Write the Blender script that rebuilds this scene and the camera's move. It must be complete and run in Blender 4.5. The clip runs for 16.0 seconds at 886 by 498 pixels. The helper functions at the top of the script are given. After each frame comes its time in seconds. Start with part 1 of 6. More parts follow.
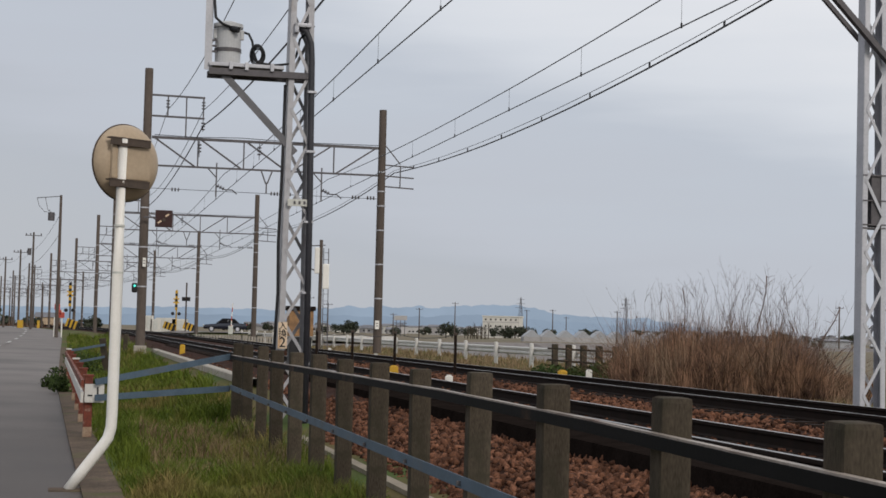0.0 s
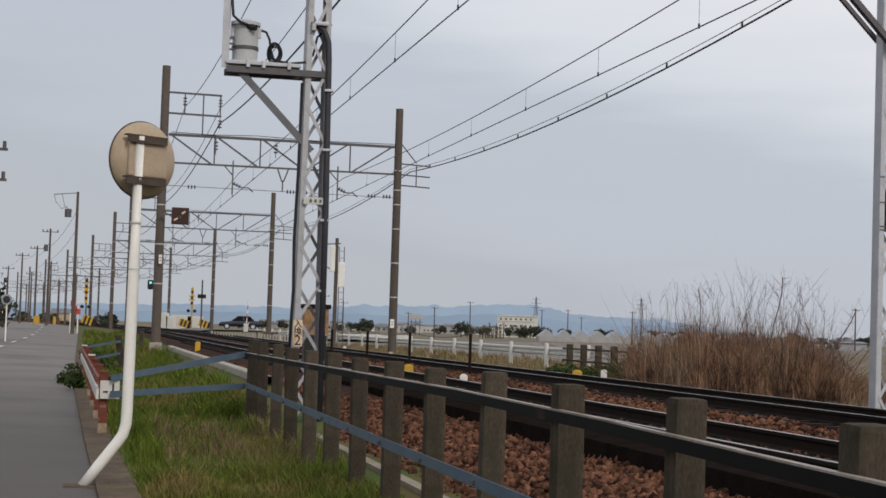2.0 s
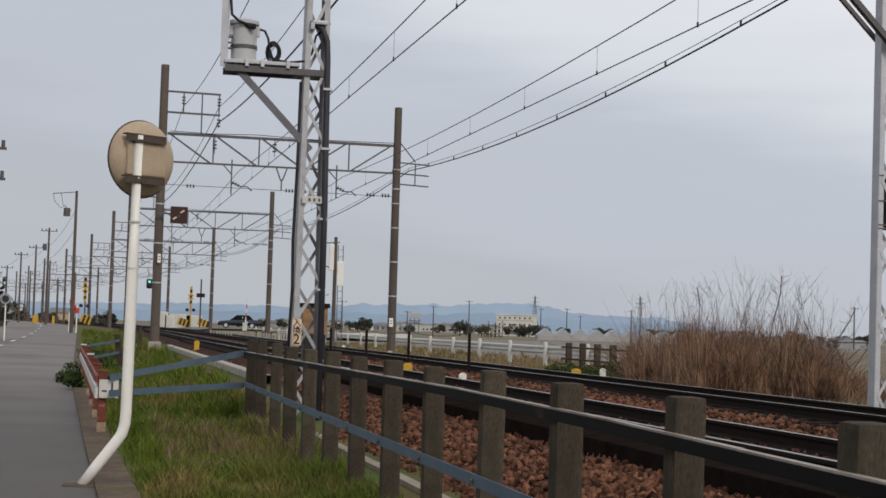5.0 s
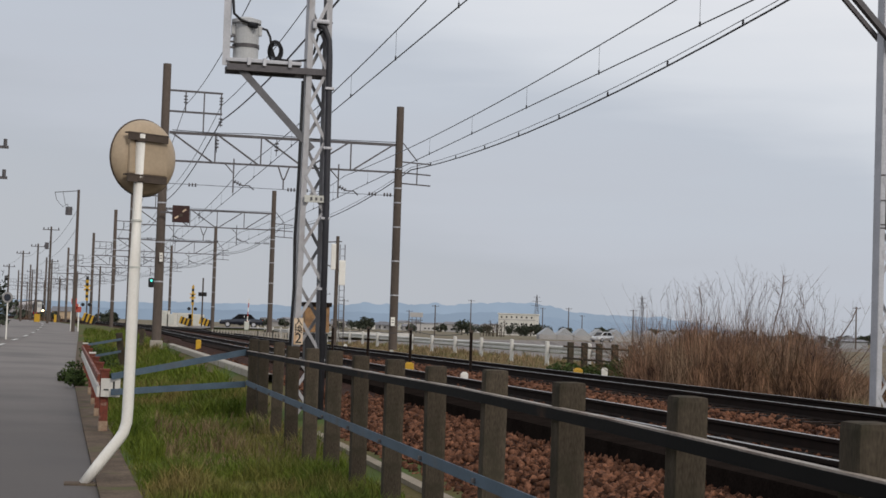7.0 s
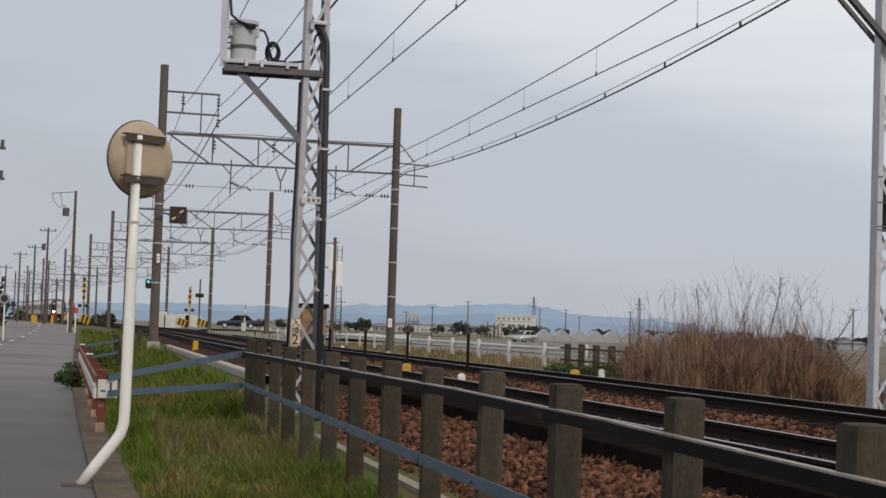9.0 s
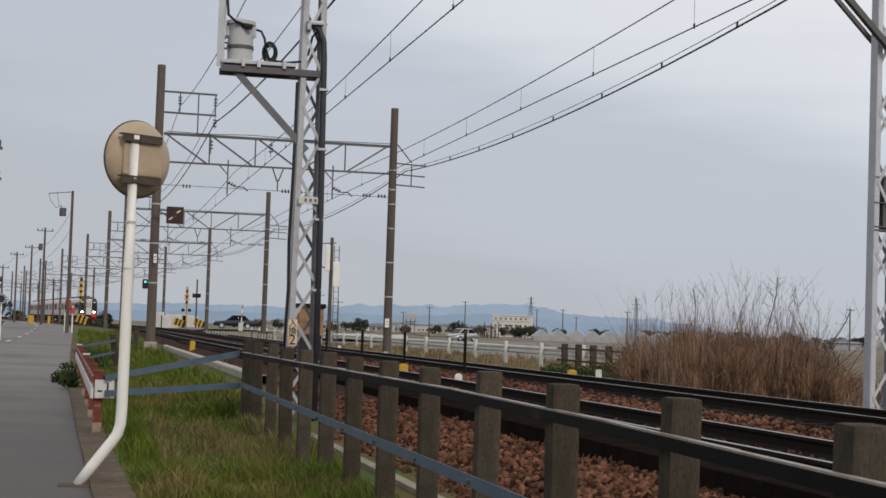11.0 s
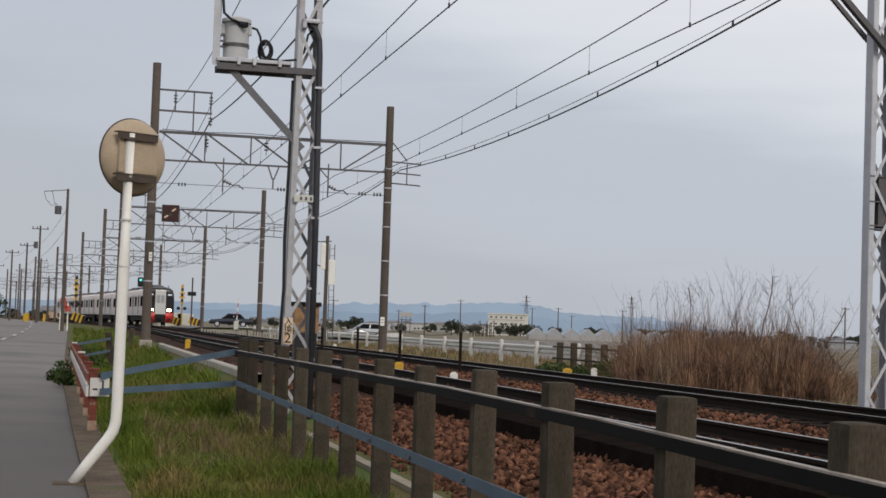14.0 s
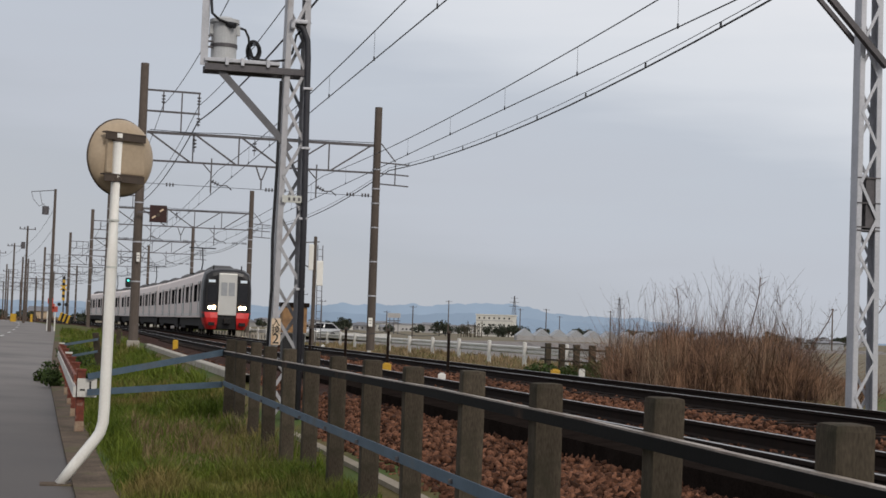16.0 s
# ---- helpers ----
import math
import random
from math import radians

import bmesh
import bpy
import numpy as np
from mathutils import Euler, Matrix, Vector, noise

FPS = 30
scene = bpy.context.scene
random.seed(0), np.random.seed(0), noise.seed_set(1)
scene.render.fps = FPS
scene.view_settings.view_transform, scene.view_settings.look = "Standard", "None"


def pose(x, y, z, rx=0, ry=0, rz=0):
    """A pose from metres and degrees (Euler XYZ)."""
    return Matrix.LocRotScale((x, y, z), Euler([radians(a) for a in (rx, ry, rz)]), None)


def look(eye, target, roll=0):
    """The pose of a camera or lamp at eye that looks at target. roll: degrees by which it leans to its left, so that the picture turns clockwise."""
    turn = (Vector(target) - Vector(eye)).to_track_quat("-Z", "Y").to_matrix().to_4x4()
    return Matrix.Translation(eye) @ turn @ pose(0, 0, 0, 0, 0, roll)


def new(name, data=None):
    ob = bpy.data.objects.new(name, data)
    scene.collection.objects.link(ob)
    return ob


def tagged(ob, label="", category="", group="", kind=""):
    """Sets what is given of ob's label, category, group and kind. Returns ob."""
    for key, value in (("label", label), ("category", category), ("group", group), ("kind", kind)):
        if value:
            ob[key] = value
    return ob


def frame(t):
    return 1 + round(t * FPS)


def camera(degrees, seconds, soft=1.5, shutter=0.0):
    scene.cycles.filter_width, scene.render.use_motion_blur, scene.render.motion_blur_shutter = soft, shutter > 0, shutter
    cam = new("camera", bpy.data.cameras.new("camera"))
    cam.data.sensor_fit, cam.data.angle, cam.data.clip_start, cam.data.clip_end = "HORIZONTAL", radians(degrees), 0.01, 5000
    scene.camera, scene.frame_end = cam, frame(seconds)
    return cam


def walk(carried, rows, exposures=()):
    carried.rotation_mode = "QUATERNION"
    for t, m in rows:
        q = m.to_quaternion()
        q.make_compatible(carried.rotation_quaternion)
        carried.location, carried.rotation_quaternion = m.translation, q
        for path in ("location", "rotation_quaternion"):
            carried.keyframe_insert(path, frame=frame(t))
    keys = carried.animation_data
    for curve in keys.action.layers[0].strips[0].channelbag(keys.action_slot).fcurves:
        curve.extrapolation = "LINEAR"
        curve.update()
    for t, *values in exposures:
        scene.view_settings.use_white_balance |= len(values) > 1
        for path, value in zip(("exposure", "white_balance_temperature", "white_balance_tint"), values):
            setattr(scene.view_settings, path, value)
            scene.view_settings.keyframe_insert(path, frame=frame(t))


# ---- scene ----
cam = camera(31.3, 16.0, soft=1.6)
EYE = 1.65


def aim(az, up, roll):
    """The hand-held camera stands still and only turns: azimuth, tilt and roll in degrees."""
    return pose(0, 0, EYE, 0, 0, -az) @ pose(0, 0, 0, 90 + up) @ pose(0, 0, 0, 0, 0, roll)


PATH = [
    (0, -0.000, 2.990, 1.375),
    (0.5, -0.036, 2.921, 1.510),
    (1, -0.306, 2.906, 1.702),
    (1.5, -0.466, 2.926, 1.769),
    (2, -0.565, 2.942, 1.800),
    (2.5, -0.497, 2.958, 1.780),
    (3, -0.495, 2.874, 1.756),
    (3.5, -0.542, 2.850, 1.831),
    (4, -0.524, 2.902, 1.728),
    (6.5, -0.551, 2.884, 1.827),
    (7, -0.589, 2.870, 1.817),
    (7.5, -0.513, 2.967, 1.752),
    (8, -0.500, 2.996, 1.730),
    (8.5, -0.524, 2.962, 1.726),
    (9, -0.490, 2.923, 1.862),
    (11.5, -0.361, 2.933, 1.857),
    (12, -0.334, 2.894, 1.863),
    (12.5, -0.285, 2.918, 1.851),
    (13, -0.220, 2.921, 1.837),
    (13.5, -0.233, 2.920, 1.896),
    (14, -0.218, 2.880, 1.910),
    (14.5, -0.127, 2.877, 1.922),
    (15, -0.005, 2.848, 1.928),
    (15.5, 0.132, 2.887, 1.940),
    (16, 0.213, 2.923, 1.950),
]
walk(cam, [(t, aim(a, u, r)) for t, a, u, r in PATH])

# ---- light: a thin overcast sky in the late afternoon ----
SUN_AZ, SUN_EL = radians(152), radians(34)
world = bpy.data.worlds.new("overcast_sky")
scene.world = world
world.use_nodes = True
wn, wl = world.node_tree.nodes, world.node_tree.links
wn.clear()
w_out, w_bg = wn.new("ShaderNodeOutputWorld"), wn.new("ShaderNodeBackground")
w_sky = wn.new("ShaderNodeTexSky")
w_sky.sky_type, w_sky.sun_disc = "NISHITA", False
w_sky.sun_elevation, w_sky.sun_rotation = SUN_EL, SUN_AZ
w_sky.air_density, w_sky.dust_density = 1.0, 3.0
w_dim = wn.new("ShaderNodeVectorMath")
w_dim.operation = "SCALE"
w_dim.inputs["Scale"].default_value = 0.08
w_tc, w_sep, w_ramp = wn.new("ShaderNodeTexCoord"), wn.new("ShaderNodeSeparateXYZ"), wn.new("ShaderNodeValToRGB")
w_map, w_noise = wn.new("ShaderNodeMapping"), wn.new("ShaderNodeTexNoise")
w_map.inputs["Scale"].default_value = (1.8, 1.8, 13.0)
w_noise.inputs["Scale"].default_value, w_noise.inputs["Detail"].default_value = 1.6, 4
w_add, w_mix, w_cloud = wn.new("ShaderNodeMath"), wn.new("ShaderNodeMixRGB"), wn.new("ShaderNodeMath")
w_cloud.operation, w_cloud.inputs[1].default_value = "MULTIPLY_ADD", 0.19
w_cloud.inputs[2].default_value = -0.088
w_mix.inputs["Fac"].default_value = 0.94
e = w_ramp.color_ramp.elements
e[0].position, e[0].color = 0.0, (0.50, 0.525, 0.57, 1)
e[1].position, e[1].color = 1.0, (0.72, 0.74, 0.79, 1)
for p, c in ((0.04, (0.49, 0.52, 0.575)), (0.09, (0.53, 0.56, 0.625)), (0.14, (0.54, 0.58, 0.65)), (0.20, (0.70, 0.73, 0.785)), (0.30, (0.83, 0.84, 0.875))):
    k = e.new(p)
    k.color = (*c, 1)
w_side = wn.new("ShaderNodeMath")
w_side.operation, w_side.inputs[1].default_value = "MULTIPLY_ADD", 0.27
wl.new(w_sep.outputs["X"], w_side.inputs[0])
wl.new(w_sep.outputs["Z"], w_side.inputs[2])
wl.new(w_tc.outputs["Generated"], w_sep.inputs[0])
wl.new(w_tc.outputs["Generated"], w_map.inputs["Vector"])
wl.new(w_map.outputs[0], w_noise.inputs["Vector"])
wl.new(w_noise.outputs["Fac"], w_cloud.inputs[0])
wl.new(w_side.outputs[0], w_add.inputs[0])
wl.new(w_cloud.outputs[0], w_add.inputs[1])
wl.new(w_add.outputs[0], w_ramp.inputs["Fac"])
wl.new(w_sky.outputs[0], w_dim.inputs[0])
wl.new(w_dim.outputs[0], w_mix.inputs["Color1"])
wl.new(w_ramp.outputs["Color"], w_mix.inputs["Color2"])
wl.new(w_mix.outputs[0], w_bg.inputs["Color"])
wl.new(w_bg.outputs[0], w_out.inputs["Surface"])
sun = new("sun", bpy.data.lights.new("sun", "SUN"))
sun.data.energy, sun.data.angle, sun.data.color = 1.4, radians(14), (1.0, 0.93, 0.84)
sun.matrix_world = look((0, 0, 0), (-math.sin(SUN_AZ) * math.cos(SUN_EL), -math.cos(SUN_AZ) * math.cos(SUN_EL), -math.sin(SUN_EL)))


# ---- materials ----
def mat(name, a, b=None, rough=0.8, metal=0.0, scale=6.0, fine=60.0, bump=0.15, depth=0.01, spread=0.5, stretch=(1, 1, 1), third=None, third_at=0.68, vary=0.0, emit=0.0, coat=0.0, island=False, spec=0.3):
    """A surface that drifts between two tones at a coarse and a fine scale, with relief; third: blotches of another tone."""
    m = bpy.data.materials.new(name)
    m.use_nodes = True
    n, l = m.node_tree.nodes, m.node_tree.links
    s = n["Principled BSDF"]
    b = b or tuple(v * 0.75 for v in a)
    tc, mp = n.new("ShaderNodeTexCoord"), n.new("ShaderNodeMapping")
    mp.inputs["Scale"].default_value = stretch
    l.new(tc.outputs["Object"], mp.inputs["Vector"])
    n1, n2 = n.new("ShaderNodeTexNoise"), n.new("ShaderNodeTexNoise")
    for q, sc in ((n1, scale), (n2, fine)):
        q.inputs["Scale"].default_value, q.inputs["Detail"].default_value = sc, 6
        l.new(mp.outputs[0], q.inputs["Vector"])
    add = n.new("ShaderNodeMath")
    add.operation, add.inputs[1].default_value = "MULTIPLY_ADD", 0.5
    l.new(n2.outputs["Fac"], add.inputs[0])
    half = n.new("ShaderNodeMath")
    half.operation, half.inputs[1].default_value = "MULTIPLY", 0.5
    l.new(n1.outputs["Fac"], half.inputs[0])
    l.new(half.outputs[0], add.inputs[2])
    r = n.new("ShaderNodeValToRGB")
    r.color_ramp.elements[0].position, r.color_ramp.elements[0].color = 0.5 - spread * 0.3, (*b, 1)
    r.color_ramp.elements[1].position, r.color_ramp.elements[1].color = 0.5 + spread * 0.3, (*a, 1)
    l.new(add.outputs[0], r.inputs["Fac"])
    col = r.outputs["Color"]
    if third:
        n3, r3, mx = n.new("ShaderNodeTexNoise"), n.new("ShaderNodeValToRGB"), n.new("ShaderNodeMixRGB")
        n3.inputs["Scale"].default_value, n3.inputs["Detail"].default_value = scale * 0.6, 8
        l.new(tc.outputs["Object"], n3.inputs["Vector"])
        r3.color_ramp.elements[0].position, r3.color_ramp.elements[1].position = third_at - 0.08, third_at + 0.08
        l.new(n3.outputs["Fac"], r3.inputs["Fac"])
        l.new(r3.outputs["Color"], mx.inputs["Fac"])
        l.new(col, mx.inputs["Color1"])
        mx.inputs["Color2"].default_value = (*third, 1)
        col = mx.outputs["Color"]
    if vary:
        info = n.new("ShaderNodeNewGeometry" if island else "ShaderNodeObjectInfo")
        hs, mr = n.new("ShaderNodeHueSaturation"), n.new("ShaderNodeMapRange")
        mr.inputs["To Min"].default_value, mr.inputs["To Max"].default_value = 1 - vary, 1 + vary
        l.new(info.outputs["Random Per Island" if island else "Random"], mr.inputs["Value"])
        l.new(mr.outputs[0], hs.inputs["Value"])
        l.new(col, hs.inputs["Color"])
        col = hs.outputs["Color"]
    l.new(col, s.inputs["Base Color"])
    rr = n.new("ShaderNodeMapRange")
    rr.inputs["To Min"].default_value, rr.inputs["To Max"].default_value = max(0.03, rough - 0.1), min(1, rough + 0.1)
    l.new(n2.outputs["Fac"], rr.inputs["Value"])
    l.new(rr.outputs[0], s.inputs["Roughness"])
    s.inputs["Specular IOR Level"].default_value = spec
    s.inputs["Metallic"].default_value, s.inputs["Coat Weight"].default_value = metal, coat
    if bump:
        bp = n.new("ShaderNodeBump")
        bp.inputs["Strength"].default_value, bp.inputs["Distance"].default_value = bump, depth
        l.new(add.outputs[0], bp.inputs["Height"])
        l.new(bp.outputs[0], s.inputs["Normal"])
    if emit:
        s.inputs["Emission Color"].default_value, s.inputs["Emission Strength"].default_value = (*a, 1), emit
    return m


M = {
    "asphalt": mat("asphalt", (0.165, 0.142, 0.128), (0.115, 0.098, 0.088), 0.62, scale=0.35, fine=90, bump=0.35, third=(0.075, 0.063, 0.056), third_at=0.60, spec=0.4),
    "dirt": mat("roadside_dirt", (0.155, 0.115, 0.085), (0.065, 0.050, 0.038), 0.95, scale=2.5, fine=30, bump=0.5, third=(0.09, 0.095, 0.04), third_at=0.63, spec=0.08),
    "line_paint": mat("line_paint", (0.72, 0.72, 0.70), (0.5, 0.5, 0.48), 0.7, scale=3, fine=50),
    "soil": mat("soil", (0.14, 0.105, 0.045), (0.075, 0.07, 0.03), 0.95, scale=0.5, fine=20, bump=0.6, third=(0.07, 0.10, 0.03), third_at=0.5, spec=0.08),
    "field": mat("field", (0.205, 0.172, 0.122), (0.13, 0.112, 0.082), 0.95, scale=0.03, fine=2, bump=0.4, third=(0.10, 0.115, 0.05), third_at=0.64, spec=0.08),
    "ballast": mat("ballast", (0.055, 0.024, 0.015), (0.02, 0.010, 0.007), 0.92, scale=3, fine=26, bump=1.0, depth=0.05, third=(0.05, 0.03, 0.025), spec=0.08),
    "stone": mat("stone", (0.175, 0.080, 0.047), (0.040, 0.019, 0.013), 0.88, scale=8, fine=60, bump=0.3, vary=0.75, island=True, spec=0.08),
    "rail_side": mat("rail_side", (0.022, 0.014, 0.011), (0.012, 0.009, 0.008), 0.8, scale=5, fine=60, spec=0.08),
    "rail_top": mat("rail_top", (0.40, 0.39, 0.38), (0.30, 0.29, 0.28), 0.32, metal=1.0, scale=3, fine=90, bump=0.02),
    # near-black: dark sleeper ends and the shade under the rails in one colour
    "rail_shade": mat("rail_shade_black", (0.020, 0.015, 0.013), (0.009, 0.007, 0.006), 0.95, scale=4, fine=40, bump=0.6, spec=0.0),
    "sleeper": mat("sleeper", (0.028, 0.019, 0.015), (0.014, 0.010, 0.009), 0.9, scale=6, fine=60, bump=0.4, vary=0.3, spec=0.08),
    "concrete": mat("concrete", (0.42, 0.385, 0.33), (0.28, 0.25, 0.21), 0.9, scale=3, fine=40, bump=0.3, third=(0.17, 0.16, 0.13)),
    "old_concrete": mat("old_concrete", (0.30, 0.255, 0.195), (0.19, 0.16, 0.12), 0.9, scale=3, fine=40, bump=0.3, third=(0.13, 0.12, 0.08), third_at=0.6),
    "post_concrete": mat("post_concrete", (0.090, 0.073, 0.054), (0.036, 0.029, 0.022), 0.93, scale=9, fine=110, bump=0.5, third=(0.04, 0.036, 0.025), third_at=0.6, vary=0.22, stretch=(1, 1, 0.28), spec=0.08),
    "pole_concrete": mat("pole_concrete", (0.13, 0.105, 0.09), (0.085, 0.07, 0.06), 0.88, scale=1.5, fine=20, bump=0.1, stretch=(1, 1, 0.25), vary=0.12, spec=0.08),
    "galv": mat("galvanised_steel", (0.50, 0.50, 0.53), (0.38, 0.385, 0.41), 0.55, metal=0.35, scale=3, fine=30, bump=0.06, vary=0.08),
    "galv_dark": mat("weathered_steel", (0.13, 0.12, 0.125), (0.085, 0.08, 0.085), 0.6, metal=0.3, scale=4, fine=40, bump=0.08),
    "stay_steel": mat("dull_steel", (0.16, 0.158, 0.168), (0.11, 0.108, 0.115), 0.6, metal=0.3, scale=4, fine=40, bump=0.08),
    "mast_steel": mat("stained_galvanised_steel", (0.46, 0.455, 0.47), (0.34, 0.335, 0.35), 0.6, metal=0.3, scale=2.2, fine=26, bump=0.08, third=(0.20, 0.15, 0.115), third_at=0.66, stretch=(1, 1, 0.5)),
    "pipe_dark": mat("dark_pipe", (0.045, 0.044, 0.052), (0.028, 0.028, 0.033), 0.5, scale=4, fine=40, bump=0.05),
    "rubber": mat("cable_rubber", (0.022, 0.022, 0.025), (0.014, 0.014, 0.015), 0.6, scale=8, fine=60, bump=0.05),
    "wire": mat("contact_wire", (0.05, 0.05, 0.055), (0.035, 0.035, 0.04), 0.55, metal=0.3, scale=8, fine=60, bump=0),
    "fence_steel": mat("dark_fence_steel", (0.010, 0.009, 0.009), (0.005, 0.005, 0.005), 0.7, metal=0.0, scale=2.5, fine=45, bump=0.1, third=(0.10, 0.055, 0.035), third_at=0.7, spec=0.08),
    "blue_steel": mat("faded_blue_steel", (0.10, 0.145, 0.195), (0.06, 0.09, 0.125), 0.6, metal=0.1, scale=3, fine=40, bump=0.08, third=(0.10, 0.10, 0.10), third_at=0.7),
    "white_paint": mat("white_paint", (0.82, 0.80, 0.75), (0.74, 0.71, 0.65), 0.4, scale=5, fine=50, bump=0.04, third=(0.48, 0.42, 0.34), third_at=0.76),
    "mirror_back": mat("yellowed_resin", (0.44, 0.34, 0.235), (0.36, 0.28, 0.195), 0.5, scale=2.2, fine=30, bump=0.05, third=(0.30, 0.225, 0.15), third_at=0.58),
    "bracket": mat("brown_bracket", (0.085, 0.062, 0.048), (0.055, 0.042, 0.033), 0.7, scale=8, fine=50),
    "rust": mat("flaking_red_paint", (0.20, 0.050, 0.030), (0.085, 0.028, 0.019), 0.8, scale=13, fine=60, bump=0.4, third=(0.42, 0.33, 0.27), third_at=0.63),
    "yellow": mat("yellow_paint", (0.60, 0.36, 0.03), (0.46, 0.27, 0.03), 0.55, scale=5, fine=40, vary=0.1),
    "black": mat("black_paint", (0.020, 0.019, 0.020), (0.012, 0.012, 0.013), 0.5, scale=6, fine=50),
    "cabinet": mat("cabinet_grey", (0.60, 0.60, 0.55), (0.50, 0.50, 0.46), 0.5, scale=3, fine=40, bump=0.04, third=(0.42, 0.40, 0.34), third_at=0.72),
    "grass": mat("grass_blade", (0.135, 0.160, 0.024), (0.045, 0.082, 0.012), 0.7, scale=1.1, fine=7, bump=0, vary=0.45, island=True, spread=0.7, third=(0.205, 0.155, 0.06), third_at=0.60, spec=0.08),
    "reed": mat("dry_reed", (0.250, 0.145, 0.092), (0.042, 0.026, 0.021), 0.85, scale=1.7, fine=5, spread=0.32, bump=0, vary=0.7, island=True, third=(0.21, 0.145, 0.098), third_at=0.60, spec=0.08),
    "twig": mat("bare_twig", (0.15, 0.10, 0.08), (0.085, 0.055, 0.045), 0.85, scale=2, fine=10, bump=0, vary=0.3, island=True),
    "leaf": mat("evergreen_leaf", (0.055, 0.062, 0.040), (0.030, 0.038, 0.026), 0.7, scale=0.2, fine=2, bump=0, vary=0.4, island=True),
    "weed": mat("weed_leaf", (0.060, 0.085, 0.026), (0.030, 0.048, 0.016), 0.75, scale=3, fine=14, bump=0, vary=0.4, island=True, spec=0.1),
    "straw": mat("straw_blade", (0.27, 0.19, 0.105), (0.15, 0.105, 0.055), 0.8, scale=1.0, fine=6, bump=0, vary=0.4, island=True, third=(0.09, 0.12, 0.03), third_at=0.6),
    # pale tone paints the highlight on the rail's top edge, with rusty blotches
    "glint_steel": mat("bright_glint_steel", (0.42, 0.36, 0.31), (0.22, 0.18, 0.15), 0.5, metal=0.2, scale=2, fine=40, bump=0.03, third=(0.12, 0.07, 0.05), third_at=0.68),
    "bark": mat("bark", (0.09, 0.07, 0.05), (0.05, 0.04, 0.03), 0.9, scale=3, fine=20, bump=0.4),
}


def darker_stretch(m, tone, y0, y1):
    """A darker near stretch of tarmac with a ragged end."""
    n, l = m.node_tree.nodes, m.node_tree.links
    shader = n["Principled BSDF"]
    base = shader.inputs["Base Color"].links[0].from_socket
    tc, sep, no = n.new("ShaderNodeTexCoord"), n.new("ShaderNodeSeparateXYZ"), n.new("ShaderNodeTexNoise")
    no.inputs["Scale"].default_value, no.inputs["Detail"].default_value = 0.45, 6
    l.new(tc.outputs["Object"], sep.inputs[0])
    l.new(tc.outputs["Object"], no.inputs["Vector"])
    shift = n.new("ShaderNodeMath")
    shift.operation, shift.inputs[1].default_value = "MULTIPLY_ADD", 22.0
    l.new(no.outputs["Fac"], shift.inputs[0])
    l.new(sep.outputs["Y"], shift.inputs[2])
    # 1 on the near stretch, falling to 0 past its ragged end
    worn = n.new("ShaderNodeMapRange")
    worn.inputs["From Min"].default_value, worn.inputs["From Max"].default_value = y0 + 11.0, y1 + 11.0
    worn.inputs["To Min"].default_value, worn.inputs["To Max"].default_value = 1.0, 0.0
    l.new(shift.outputs[0], worn.inputs["Value"])
    mix = n.new("ShaderNodeMixRGB")
    mix.blend_type = "MULTIPLY"
    mix.inputs["Color2"].default_value = (*tone, 1)
    l.new(worn.outputs[0], mix.inputs["Fac"])
    l.new(base, mix.inputs["Color1"])
    l.new(mix.outputs[0], shader.inputs["Base Color"])


darker_stretch(M["asphalt"], (0.40, 0.365, 0.34), 22.0, 50.0)


# ---- building helpers ----
HEAD, BEND_AT, BEND_END, BEND_R = radians(13.2), 115.0, 235.0, 1300.0


def way(s, off=0.0, z=0.0):
    """A point s metres along the line, off metres to its right, on the height z; the line bends left far away."""
    bend = min(max(0.0, s - BEND_AT), BEND_END - BEND_AT)
    o = -bend * bend / (2 * BEND_R) - max(0.0, s - BEND_END) * (BEND_END - BEND_AT) / BEND_R
    h = HEAD + bend / BEND_R
    x = -math.sin(HEAD) * s + math.cos(HEAD) * o + math.cos(h) * off
    y = math.cos(HEAD) * s + math.sin(HEAD) * o + math.sin(h) * off
    return Vector((x, y, z))


def turn(s):
    """Degrees of heading at s, for pose()'s rz."""
    return math.degrees(HEAD + min(max(0.0, s - BEND_AT), BEND_END - BEND_AT) / BEND_R)


def rise(s):
    """The railway climbs gently in the distance."""
    return 0.0012 * max(0.0, s - 75.0)


def set_at(s, off, z, rz=0.0):
    v = way(s, off)
    return pose(v.x, v.y, z, 0, 0, turn(s) + rz)


def part(name, bm, material, parent=None, label="", smooth=False, m=None):
    """Links a bmesh as ONE mesh object under a thing or a part."""
    me = bpy.data.meshes.new(name)
    bm.to_mesh(me)
    bm.free()
    for mm in (material if isinstance(material, (list, tuple)) else [material]):
        me.materials.append(mm)
    if smooth:
        me.shade_smooth()
    ob = new(name, me)
    ob.parent = parent
    if m is not None:
        ob.matrix_basis = m
    if label:
        ob["label"] = label
    return ob


def thing(name, m, label, category, group="", kind=""):
    ob = new(name)
    ob.empty_display_size = 0.2
    ob.matrix_basis = m
    return tagged(ob, label, category, group, kind)


def mesh_thing(name, verts, faces, material, label, category, kind="", group="", smooth=False):
    me = bpy.data.meshes.new(name)
    me.from_pydata(verts, [], faces)
    me.materials.append(material)
    if smooth:
        me.shade_smooth()
    return tagged(new(name, me), label, category, group, kind)


